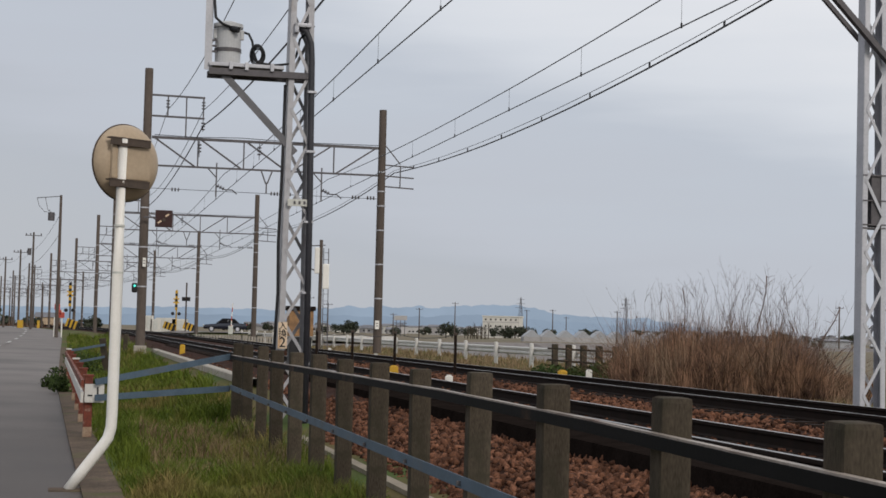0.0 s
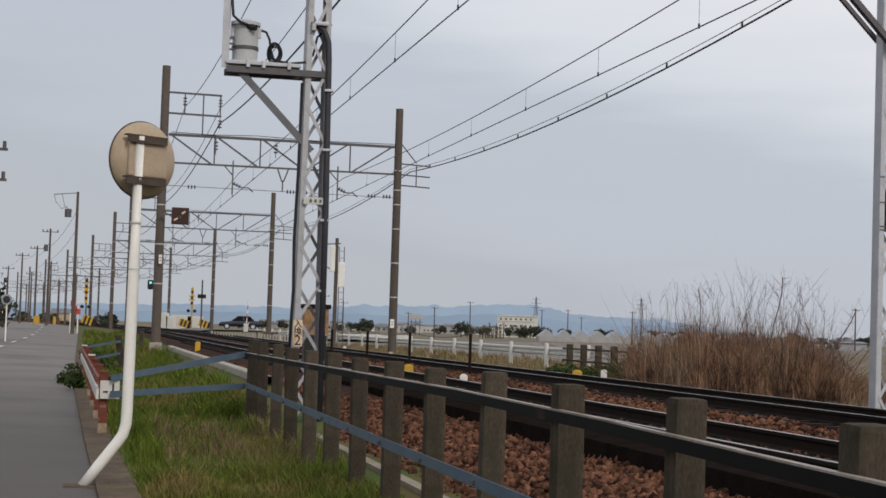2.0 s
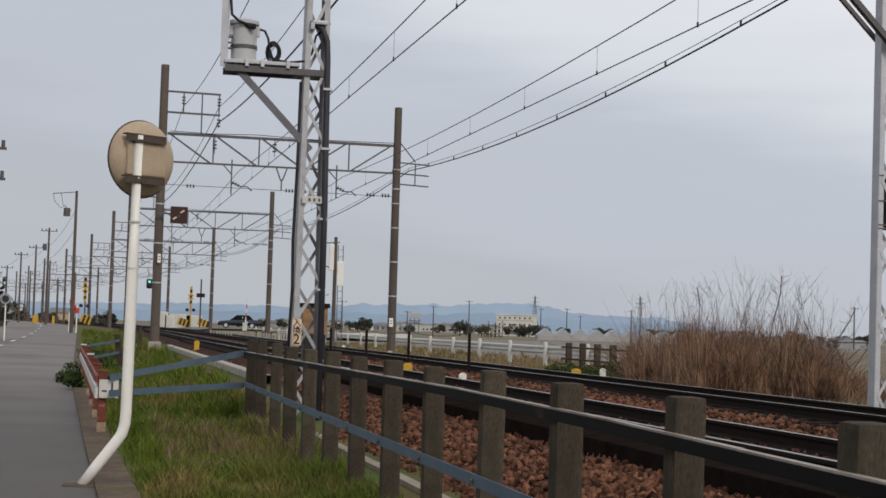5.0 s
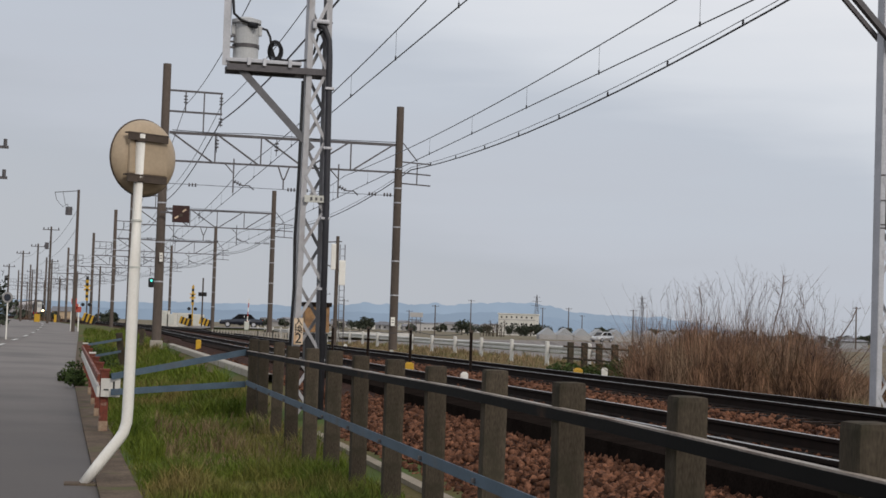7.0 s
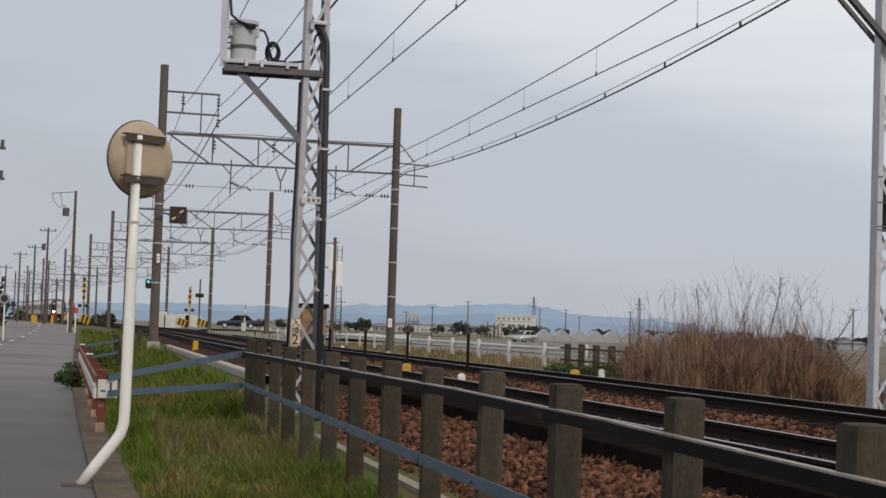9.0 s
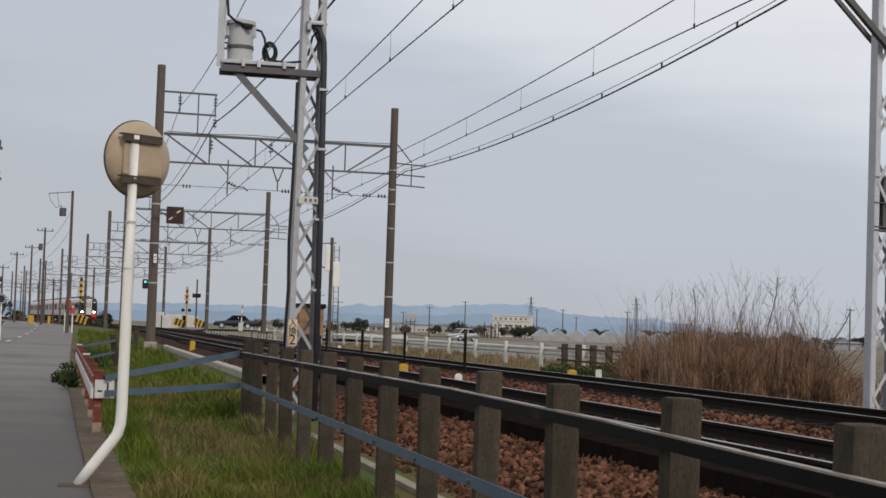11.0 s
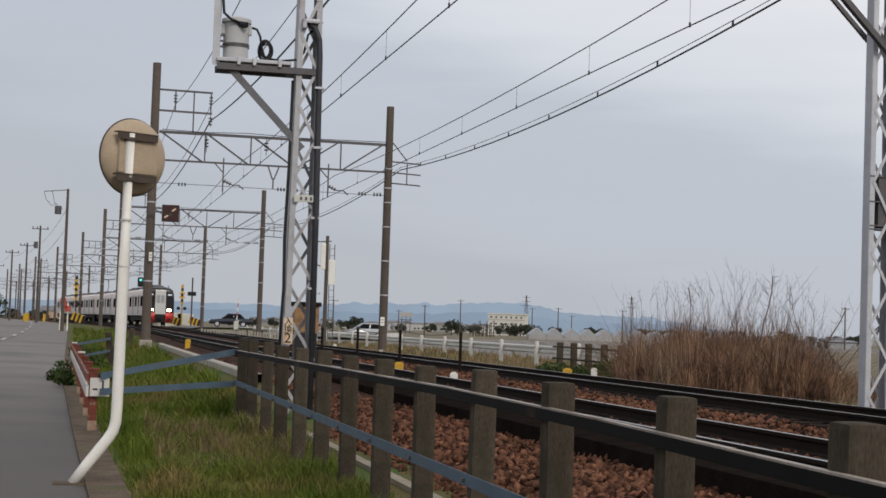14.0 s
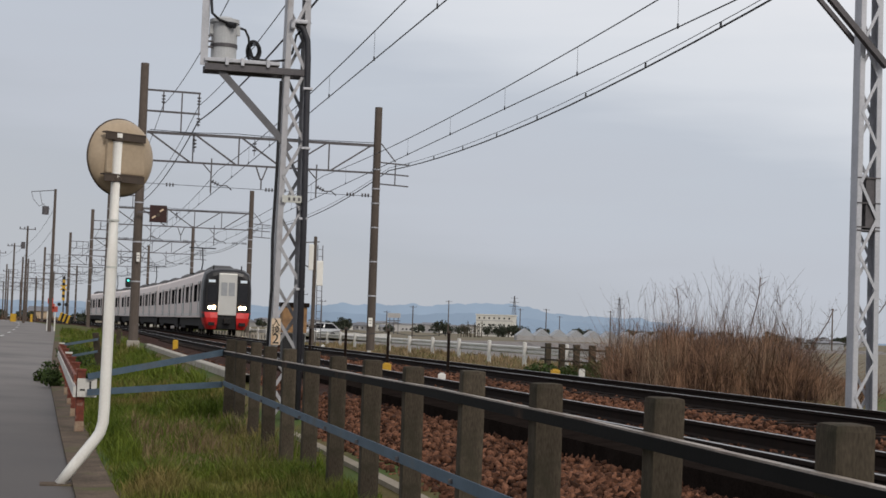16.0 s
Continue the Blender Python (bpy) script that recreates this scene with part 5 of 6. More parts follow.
def grass():
    """Grass blades of the verge: green tufts, a straw-coloured patch, taller weeds further on."""
    rng = np.random.default_rng(21)
    out = {"verge_grass": ([], []), "straw_grass": ([], [])}
    zones = [(0.55, 3.2, 8, 17, 1500, 0.17), (0.4, 3.2, 17, 28, 800, 0.2), (-0.2, 3.0, 28, 46, 340, 0.22), (-1.0, 2.8, 46, 66, 260, 0.24), (-1.4, 2.8, 66, 120, 120, 0.28), (11.9, 14.6, 24, 50, 170, 0.13), (11.9, 16.5, 46, 100, 70, 0.17), (16.5, 20.8, 52, 110, 26, 0.22)]
    for o0, o1, s0, s1, dens, hh in zones:
        n = int((o1 - o0) * (s1 - s0) * dens)
        for o, s, r, a, q in zip(rng.uniform(o0, o1, n), rng.uniform(s0, s1, n), rng.random(n), rng.uniform(0, 6.28, n), rng.normal(size=(n, 2))):
            if o < 5 and (o < road_edge(s) + 0.33 + 0.2 * r or (o > 2.7 and s < 62)):
                continue
            lump = noise.noise(Vector((o * 1.6, s * 0.9, 0)))
            if r > 0.8 + lump * 0.7:
                continue
            h = hh * (0.45 + 1.15 * max(0.0, lump + 0.3)) * (0.5 + r)
            straw = (o > 5 and lump > -0.25) or (16.5 < s < 24.5 and 0.95 < o < 2.6 and r * 1.05 < 0.5 + lump)
            vs, fs = out["straw_grass" if straw else "verge_grass"]
            if o > 5:
                z = np.interp(o, [11.5, 12.6, 14.4], [0.40, 0.33, 0.36])
            else:
                z = np.interp(o, [0.4, 0.8, 1.5, 2.4, 3.0], [0.0, 0.02, 0.04, 0.10 + 0.22 * bank(s), 0.22 + 0.4 * bank(s)]) + road_z(s) * float(np.interp(o, [0.4, 1.5, 2.4, 3.0], [1.0, 0.7, 0.4, 0.1]))
            p = np.array(way(s, o, z - 0.01))
            w = (0.0045 if s < 20 else 0.007 if s < 30 else 0.012 if s < 60 else 0.022)
            side = np.array([math.cos(a), math.sin(a), 0]) * w
            lean = np.array([q[0], q[1], 0]) * h * 0.42
            m = p + lean * 0.35 + np.array([0, 0, h * 0.6])
            b = len(vs)
            vs.extend([p - side, p + side, m + side * 0.8, m - side * 0.8, p + lean + np.array([0, 0, h])])
            fs.append((b, b + 1, b + 2, b + 3))
            fs.append((b + 3, b + 2, b + 4))
    mesh_thing("verge_grass", *out["verge_grass"], M["grass"], "tufty green grass with straw-coloured patches", "grass", "stuff")
    mesh_thing("straw_grass", *out["straw_grass"], M["straw"], "dry straw-coloured grass behind the tracks", "grass", "stuff")
    for k, (c, d, w, h) in enumerate(((985, 44, 0.9, 0.5), (1010, 43, 1.0, 0.55), (1035, 42, 1.0, 0.5), (1060, 42, 1.1, 0.6), (1085, 41, 1.0, 0.7), (960, 46, 0.8, 0.4))):
        ob = thing("weed_clump", on(dirx(c), d, 0.33), "dark green weed clump before a wooden fence", "weeds", "weed clumps")
        part("leaves", leaf_cloud(420, w, h, 0.05, 140 + k), M["weed"], ob, m=pose(0, 0, h * 0.4))
    for k, (s, o, w, h) in enumerate(((38, -0.05, 0.7, 0.34), (40, -0.2, 0.7, 0.34), (41.5, -0.35, 0.6, 0.3), (43, -0.1, 0.8, 0.45), (36, 0.7, 0.8, 0.5), (48, 0.5, 1.2, 0.8), (54, 0.4, 1.2, 0.8), (58, 1.0, 1.4, 0.8), (64, 0.4, 1.4, 0.8))):
        v = way(s, o)
        ob = tagged(thing("weed_clump", pose(v.x, v.y, road_z(s) * 0.65), "leafy green weed clump at the road edge", "weeds", "weed clumps"))
        part("leaves", leaf_cloud(500, w, h, 0.045, 90 + k), M["weed"], ob, m=pose(0, 0, h * 0.4))


def rusty_barrier():
    """A short old road barrier with flaking red paint, seen end-on, with a tag plate."""
    ob = thing("road_barrier", Matrix(), "old roadside barrier with flaking red and white paint", "barrier")

    def line(s):
        return 0.29 - 0.0122 * (s - 23.1)
    for s in (23.1, 26.6, 30.2, 34.0, 38.0, 42.0, 46.0):
        post = part("post", box(B(), (0, 0, 0.40), (0.12, 0.12, 1.04), 0.018), M["rust"], ob, m=set_at(s, line(s), -0.02, random.uniform(-4, 4)))
        part("foot", box(B(), (0, 0, 0.08), (0.13, 0.13, random.uniform(0.16, 0.28)), 0.02), M["foot"], post, "bare pale foot of the post")
        part("cap", box(B(), (random.uniform(-0.01, 0.01), 0, 0.925), (0.15, 0.14, 0.035), 0.012), M["sign_plain"] if s in (34.0, 46.0) else M["rust"], post)
    for z, hgt, wood in ((0.79, 0.11, M["rust"]), (0.60, 0.15, M["sign_plain"])):
        part("rail", bar(B(), way(23.0, line(23.0) - 0.085, z), way(46.4, line(46.4) - 0.085, z), 0.04, hgt), wood, ob)
    tag = thing("tag_plate", set_at(22.98, 0.375, 0.66), "white plate with worn black marks wired to a post", "sign")
    bm = B()
    box(bm, (0, 0, 0), (0.27, 0.012, 0.26), 0.004)
    part("plate", bm, M["sign_plain"], tag)
    for x, z, w, h in ((0.045, 0.02, 0.025, 0.14), (0.045, -0.075, 0.025, 0.03), (-0.06, -0.03, 0.07, 0.022)):
        bm = B()
        box(bm, (x, -0.009, z), (w, 0.006, h))
        part("marking_bar", bm, M["black"], tag)
    for s, o in ((48.5, 1.15), (69.5, 2.34), (71.5, 2.1)):
        v = way(s, o)
        st = thing("stub_post", pose(v.x, v.y, -0.05, 2, -8 if s < 50 else 2, turn(s)), "short dark weathered concrete stub post in the weeds", "post", "stub posts")
        bm = B()
        box(bm, (0, 0, 0.62), (0.2, 0.2, 1.3), 0.02)
        part("shaft", bm, M["post_concrete"], st)
    strap = thing("steel_strap", Matrix(), "faded blue steel straps tied across the verge", "strap")
    for z in (1.02, 0.66):
        bm = B()
        bar(bm, way(48.3, 1.05, z), way(46.0, 0.05, z - 0.16), 0.01, 0.07)
        part("strap", bm, M["blue_steel"], strap)


def glyphs(text, size, m, material, parent, name="lettering"):
    cu = bpy.data.curves.new(name, "FONT")
    cu.body, cu.size, cu.align_x, cu.align_y, cu.extrude, cu.offset = text, size, "CENTER", "CENTER", 0.001, 0.0012
    tmp = bpy.data.objects.new(name, cu)
    me = bpy.data.meshes.new_from_object(tmp)
    bpy.data.objects.remove(tmp)
    me.materials.append(material)
    ob = new(name, me)
    ob.parent, ob.matrix_basis = parent, m
    return ob


def mast_sign():
    ob = thing("shunting_sign", set_at(22.1, 2.905, 1.545), "narrow worn white sign plate with black characters on a mast", "sign")
    bm = B()
    box(bm, (0, 0, 0), (0.13, 0.012, 0.37), 0.003)
    part("plate", bm, M["sign_white"], ob)
    up = pose(0, -0.009, 0, 90)
    for ch, z, size in (("\u5165", 0.125, 0.12), ("\u63db", 0.02, 0.12), ("2", -0.105, 0.20)):
        glyphs(ch, size, Matrix.Translation((0, 0, z)) @ up, M["black"], ob)
    cab = thing("relay_cabinet", set_at(25.5, 3.63, 0.41), "rusty tan steel cabinet on dark legs beside the mast", "cabinet")
    bm = B()
    box(bm, (0, 0, 1.32), (0.40, 0.3, 0.42), 0.015)
    part("body", bm, M["tan_sheet"], cab)
    bm = B()
    box(bm, (0, 0, 1.56), (0.46, 0.36, 0.07), 0.01)
    part("lid", bm, M["rail_side"], cab)
    bm = B()
    box(bm, (0, 0, 0.86), (0.36, 0.26, 0.48), 0.01)
    part("lower_box", bm, M["black"], cab)
    for x in (-0.13, 0.13):
        bm = B()
        box(bm, (x, 0, 0.4), (0.06, 0.06, 0.8))
        part("leg", bm, M["rail_side"], cab)


def signals():
    # a tall signal seen from behind, with ladder
    ob = thing("railway_signal", set_at(75, 11.6, 0.6), "railway signal seen from behind on a ladder pole", "railway signal", "railway signals")
    bm = B()
    bar(bm, (0, 0, 0), (0, 0, 5.3), 0.2, n=12, w2=0.16)
    part("pole", bm, M["pole_concrete"], ob)
    for x in (0.16, 0.40):
        bm = B()
        bar(bm, (x, -0.1, 0.1), (x - 0.05, -0.1, 4.9), 0.035, 0.035)
        part("ladder_rail", bm, M["galv_dark"], ob)
    for k in range(14):
        bm = B()
        bar(bm, (0.15, -0.1, 0.4 + k * 0.33), (0.38, -0.1, 0.4 + k * 0.33), 0.022, n=6)
        part("rung", bm, M["galv_dark"], ob)
    for x, z, h in ((-0.2, 4.3, 1.25), (0.24, 3.55, 1.2)):
        bm = B()
        box(bm, (x, -0.12, z), (0.24 if x < 0 else 0.32, 0.10, h), 0.05)
        part("back_plate", bm, M["white_paint"], ob, "white signal back plate")
    bm = B()
    bar(bm, (-0.45, 0, 5.0), (0.2, 0, 5.05), 0.05, 0.05)
    part("bracket", bm, M["galv_dark"], ob)
    part("bracket", bar(B(), (-0.45, 0, 3.9), (0.2, 0, 3.6), 0.05, 0.05), M["galv_dark"], ob)
    ob = thing("railway_signal", set_at(75, 2.90, 0.5), "railway signal with a green lamp on a slim pole", "railway signal", "railway signals")
    bm = B()
    bar(bm, (0.2, 0, 0), (0.2, 0, 3.2), 0.12, n=10)
    part("pole", bm, M["pole_concrete"], ob)
    bm = B()
    box(bm, (-0.02, 0, 2.85), (0.27, 0.2, 0.46), 0.1)
    part("head", bm, M["black"], ob)
    bm = B()
    bar(bm, (-0.02, -0.105, 2.94), (-0.02, -0.13, 2.94), 0.11, n=16)
    part("lamp", bm, M["green_lamp"], ob, "lit green lamp")
    # dark indicator on the first portal
    ob = thing("signal_repeater", set_at(60.6, 2.46, 0.1), "square dark-red indicator plate bracketed to a pole", "railway signal")
    bm = B()
    box(bm, (0.86, -0.2, 5.55), (0.64, 0.16, 0.64), 0.02)
    part("plate", bm, mat("dark_maroon", (0.05, 0.018, 0.016), (0.03, 0.012, 0.011), 0.5), ob)
    bm = B()
    bar(bm, (0.86, -0.28, 5.50), (0.86, -0.31, 5.50), 0.14, n=14)
    part("lens", bm, M["bracket"], ob)
    for x, z, r in ((0.98, 5.68, 35), (0.70, 5.42, 35)):
        bm = B()
        box(bm, (0, 0, 0), (0.16, 0.01, 0.06))
        part("marking_bar", bm, M["sign_white"], ob, m=pose(x, -0.29, z, 0, -r, 0))
    bm = B()
    bar(bm, (0.1, 0, 5.6), (0.7, -0.05, 5.6), 0.06, 0.06)
    part("arm", bm, M["galv_dark"], ob)
    # white label boards on the first poles
    for s, o, z in ((60.78, 11.68, 1.85), (60.7, 2.66, 4.0)):
        ob = thing("label_board", set_at(s, o, z), "small white label board strapped to a pole", "sign", "label boards")
        bm = B()
        box(bm, (0, 0, 0), (0.16 if o > 5 else 0.12, 0.02, 0.34), 0.004)
        part("plate", bm, M["white_paint"], ob)
        for k in range(2):
            bm = B()
            box(bm, (0, -0.013, 0.06 - k * 0.1), (0.08, 0.006, 0.03))
            part("marking_bar", bm, M["galv_dark"], ob)


def striped(bm, x, y, z0, z1, w):
    n = int((z1 - z0) / 0.3)
    for k in range(n):
        box(bm, (x, y, z0 + (k + 0.5) * 0.3), (w, w, 0.3), mi=k % 2)


def crossing():
    """Level crossing equipment: warning posts, gate machines, cabinets."""
    yb = [M["yellow"], M["black"]]
    for c, d, h, base in ((315, 172, 4.6, 0.9), (127, 160, 4.9, 0.9)):
        ob = thing("crossing_signal", on(dirx(c), d, base), "yellow and black level crossing signal with crossed boards", "crossing signal", "crossing signals")
        bm = B()
        bar(bm, (0, 0, 0), (0, 0, h), 0.14, n=10)
        part("pole", bm, M["yellow"] if c > 200 else M["bracket"], ob)
        bm = B()
        striped(bm, 0.0, -0.12, 2.4, h, 0.24)
        part("striped_board", bm, yb, ob)
        for r in (40, -40):
            bm = B()
            box(bm, (0, 0, 0), (0.8, 0.05, 0.13))
            part("crossed_board", bm, M["yellow"], ob, m=pose(0, -0.2, h - 1.2, 0, r, 0))
        for x in (-0.35, 0.35):
            bm = B()
            bar(bm, (x, -0.1, 2.0), (x, -0.35, 2.0), 0.36, n=14)
            part("lamp_hood", bm, M["black"], ob)
    for c, d in ((300, 170), (129, 150), (335, 172), (72, 165), (40, 160)):
        ob = thing("gate_machine", on(dirx(c), d, 0.9), "yellow and black striped crossing gate machine", "crossing gate", "gate machines")
        bm = B()
        if c in (72, 40):
            box(bm, (0, 0, 0.5), (0.5 if c == 40 else 0.18, 0.4, 0.8))
            part("body", bm, M["yellow"], ob)
        else:
            for k in range(6):
                box(bm, (-0.5 + k * 0.2, 0, 0.65), (0.2, 0.6, 0.75), mi=k % 2, m=pose(0, 0, 0, 0, 18, 0))
            part("striped_panel", bm, yb, ob)
    for c, d, w, h in ((268, 185, 0.8, 1.9), (280, 185, 1.2, 1.5), (298, 190, 2.4, 1.7), (322, 190, 1.8, 1.6)):
        ob = thing("equipment_cabinet", on(dirx(c), d, 0.8), "pale metal trackside equipment cabinet", "cabinet", "equipment cabinets")
        bm = B()
        box(bm, (0, 0, h / 2), (w, 0.9, h), 0.03)
        part("body", bm, M["wall_white"], ob)
        bm = B()
        box(bm, (0, -0.47, h * 0.55), (w * 0.42, 0.04, h * 0.7), 0.01)
        part("door", bm, M["cabinet"], ob)
    # white pipe gate with red boards at the road edge
    ob = thing("crossing_gate_post", on(dirx(106), 118, 0.3), "white pipe frame with red warning boards at the crossing", "crossing gate")
    for x in (-0.25, 0.0, 0.3):
        bm = B()
        bar(bm, (x, 0, 0), (x, 0, 2.0 + x), 0.1, n=8)
        part("pipe", bm, M["white_paint"], ob)
    for x, z in ((0.05, 2.1), (-0.05, 2.5), (0.3, 1.9)):
        bm = B()
        box(bm, (x, -0.08, z), (0.42, 0.05, 0.42), 0.03)
        part("board", bm, M["red_paint"], ob)
    ob = thing("crossing_gate", on(dirx(412), 152, 0.95), "raised red and white crossing gate arm", "crossing gate")
    bm = B()
    for k in range(7):
        bar(bm, (0.02 * k, 0, 0.42 * k), (0.02 * (k + 1), 0, 0.42 * (k + 1)), 0.09, n=8, mi=k % 2)
    part("arm", bm, [M["white_paint"], M["red_paint"]], ob)
    part("base", box(B(), (0, 0, 0.3), (0.4, 0.4, 0.9), 0.03), M["cabinet"], ob)
    ob = thing("lamp_post", on(dirx(332), 165, 0.8), "slim dark post with a loudspeaker unit", "post")
    bm = B()
    bar(bm, (0, 0, 0), (0, 0, 5.3), 0.16, n=10)
    part("pole", bm, M["bracket"], ob)
    for x in (-0.25, 0.25):
        bm = B()
        box(bm, (x, -0.1, 3.6), (0.36, 0.3, 0.42), 0.05)
        part("speaker", bm, M["black"], ob)
    ob = thing("round_sign", on(dirx(-14), 88, 0.1), "round road sign on a white pole beside the road", "road sign")
    bm = B()
    bar(bm, (0, 0, 0), (0, 0, 2.7), 0.08, n=8)
    part("pole", bm, M["white_paint"], ob)
    for r, y, m in ((0.3, -0.05, M["wall_grey"]), (0.2, -0.065, M["car_dark"])):
        bm = B()
        bar(bm, (0, y, 2.5), (0, y - 0.02, 2.5), r * 2, n=28)
        part("disc", bm, m, ob)
    ob = thing("brown_hedge", Matrix(), "low brown clipped hedge along the road bend", "hedge")
    for k in range(8):
        part("foliage", leaf_cloud(260, 4.2, 1.6, 0.12, 200 + k), M["reed"], ob, m=pose(dirx(18 + k * 14) * 262, 262, 0.7))
    # dense pickets near the waiting car
    fence_ob = thing("picket_fence", Matrix(), "pale low picket fence beside the crossing road", "fence")
    for k in range(26):
        c = 352 + k * 5.2
        d = 118 - k * 0.9
        bm = B()
        box(bm, (0, 0, 0.35), (0.10, 0.08, 0.95))
        part("picket", bm, M["concrete"], fence_ob, m=on(dirx(c), d, 0.22))


# ---- vehicles ----
def car_body(ob, L, W, H, prof, cabin, paint, hatch=False):
    """A car along local y, front at -y, in lofted body and cabin with glass."""
    def loft(bm, p, w0, w1):
        a = [bm.verts.new((-w0 / 2, y, z)) for y, z in p]
        b = [bm.verts.new((w0 / 2, y, z)) for y, z in p]
        n = len(p)
        bm.faces.new(a)
        bm.faces.new(b[::-1])
        for i in range(n):
            bm.faces.new((a[(i + 1) % n], a[i], b[i], b[(i + 1) % n]))
        bmesh.ops.recalc_face_normals(bm, faces=bm.faces)
        bmesh.ops.bevel(bm, geom=[e for e in bm.edges], offset=0.05, segments=2, affect="EDGES")
    bm = B()
    loft(bm, prof, W, W)
    part("body", bm, paint, ob, smooth=True)
    bm = B()
    loft(bm, cabin, W * 0.84, W * 0.8)
    part("cabin", bm, paint, ob, smooth=True)
    zs = [z for y, z in cabin]
    zb, zt = min(zs), max(zs)
    lo = sorted(y for y, z in cabin if z == zb)
    hi = sorted(y for y, z in cabin if z == zt)
    for sx in (-1, 1):
        for f0, f1 in ((0.05, 0.47), (0.53, 0.95)):
            bm = B()
            x = sx * (W * 0.42 + 0.006)
            q = []
            for f, z in ((f0, 0.12), (f1, 0.12), (f1, 0.86), (f0, 0.86)):
                y0, y1 = lo[0] + (lo[1] - lo[0]) * f, hi[0] + (hi[1] - hi[0]) * f
                q.append(bm.verts.new((x, y0 + (y1 - y0) * z, zb + (zt - zb) * z)))
            fc = bm.faces.new(q)
            bmesh.ops.extrude_face_region(bm, geom=[fc])
            part("side_window", bm, M["glass_dark"], ob)
    for lo_y, hi_y, nm in ((lo[0], hi[0], "windscreen"), (lo[1], hi[1], "rear_window")):
        bm = B()
        s = -0.012 if nm == "windscreen" else 0.012
        q = [bm.verts.new((sx * W * 0.36, lo_y + (hi_y - lo_y) * f + s, zb + (zt - zb) * f + 0.012)) for sx, f in ((-1, 0.12), (1, 0.12), (1, 0.9), (-1, 0.9))]
        bm.faces.new(q)
        part(nm, bm, M["glass_dark"], ob)
    for y in (-L * 0.31, L * 0.29):
        for sx in (-1, 1):
            w = part("wheel", bar(B(), (sx * (W / 2 - 0.19), y, 0.31), (sx * (W / 2 + 0.01), y, 0.31), 0.62, n=24), M["tyre"], ob)
            part("rim", bar(B(), (sx * (W / 2 - 0.02), y, 0.31), (sx * (W / 2 + 0.02), y, 0.31), 0.38, n=18), M["galv"], w)
    for sx in (-1, 1):
        bm = B()
        box(bm, (sx * W * 0.36, -L / 2 + 0.04, 0.66), (0.34, 0.14, 0.16), 0.03)
        part("headlight", bm, M["cabinet"], ob)
        bm = B()
        box(bm, (sx * W * 0.38, L / 2 - 0.04, 0.78), (0.3, 0.1, 0.16), 0.03)
        part("tail_light", bm, M["red_paint"], ob)


def sedan():
    strip("crossing_road", [(11.2, 0.90), (12.5, 1.06), (18.6, 1.06), (22.0, 0.80), (30.0, 0.45), (60.0, 0.1)], M["asphalt"], "asphalt road leading up to the level crossing", "road", steps=[152, 158, 164, 170, 176], smooth=False)
    strip("crossing_bank", [(10.9, 0.5), (12.0, 0.86), (18.6, 0.97), (22.0, 0.70), (30.0, 0.35), (70.0, -0.3)], M["soil"], "low earth bank under the crossing road", "bank", steps=[142, 152, 176, 186], smooth=False)
    d = 166.0
    ob = thing("sedan_car", pose(dirx(402) * d, d, 1.065, 0, 0, -82), "dark blue sedan waiting at the level crossing", "car", "cars")
    L, W = 4.5, 1.7
    prof = [(-L / 2, 0.3), (-L / 2, 0.62), (-L / 2 + 0.15, 0.74), (-0.75, 0.88), (1.25, 0.93), (L / 2 - 0.08, 0.88), (L / 2, 0.7), (L / 2, 0.32)]
    cabin = [(-0.95, 0.86), (-0.30, 1.42), (0.95, 1.42), (1.55, 0.86)]
    car_body(ob, L, W, 1.38, prof, cabin, M["car_dark"])
    return ob


def minivan():
    ob = thing("hatchback_car", pose(0, 0, 0), "silver compact hatchback driving along the field road", "car", "cars")
    L, W = 3.9, 1.66
    prof = [(-L / 2 + 0.06, 0.24), (-L / 2, 0.42), (-L / 2 + 0.03, 0.62), (-L / 2 + 0.3, 0.80), (-1.05, 0.95), (L / 2 - 0.08, 0.98), (L / 2, 0.78), (L / 2 - 0.04, 0.28)]
    cabin = [(-1.35, 0.90), (-0.40, 1.54), (1.10, 1.54), (1.84, 0.90)]
    car_body(ob, L, W, 1.57, prof, cabin, M["car_silver"])
    return ob


# ---- train ----
CAR_L = 19.7


def ring(y, w, top, bottom=0.95):
    """A rounded body section w wide, top high."""
    h = w / 2
    pts = [(-h, bottom), (-h - 0.0, 1.5), (-h, 2.4), (-h * 0.965, 2.95), (-h * 0.88, top - 0.28), (-h * 0.68, top - 0.1), (-h * 0.35, top - 0.015), (0, top)]
    return [(x, y, z) for x, z in pts] + [(-x, y, z) for x, z in pts[-2::-1]]


def skin(rings, cap0=True, cap1=True):
    bm = B()
    rows = [[bm.verts.new(p) for p in r] for r in rings]
    n = len(rows[0])
    for a, b in zip(rows, rows[1:]):
        for k in range(n - 1):
            bm.faces.new((a[k], a[k + 1], b[k + 1], b[k]))
        bm.faces.new((a[-1], a[0], b[0], b[-1]))
    if cap0:
        bm.faces.new(rows[0])
    if cap1:
        bm.faces.new(rows[-1][::-1])
    bmesh.ops.recalc_face_normals(bm, faces=bm.faces)
    return bm


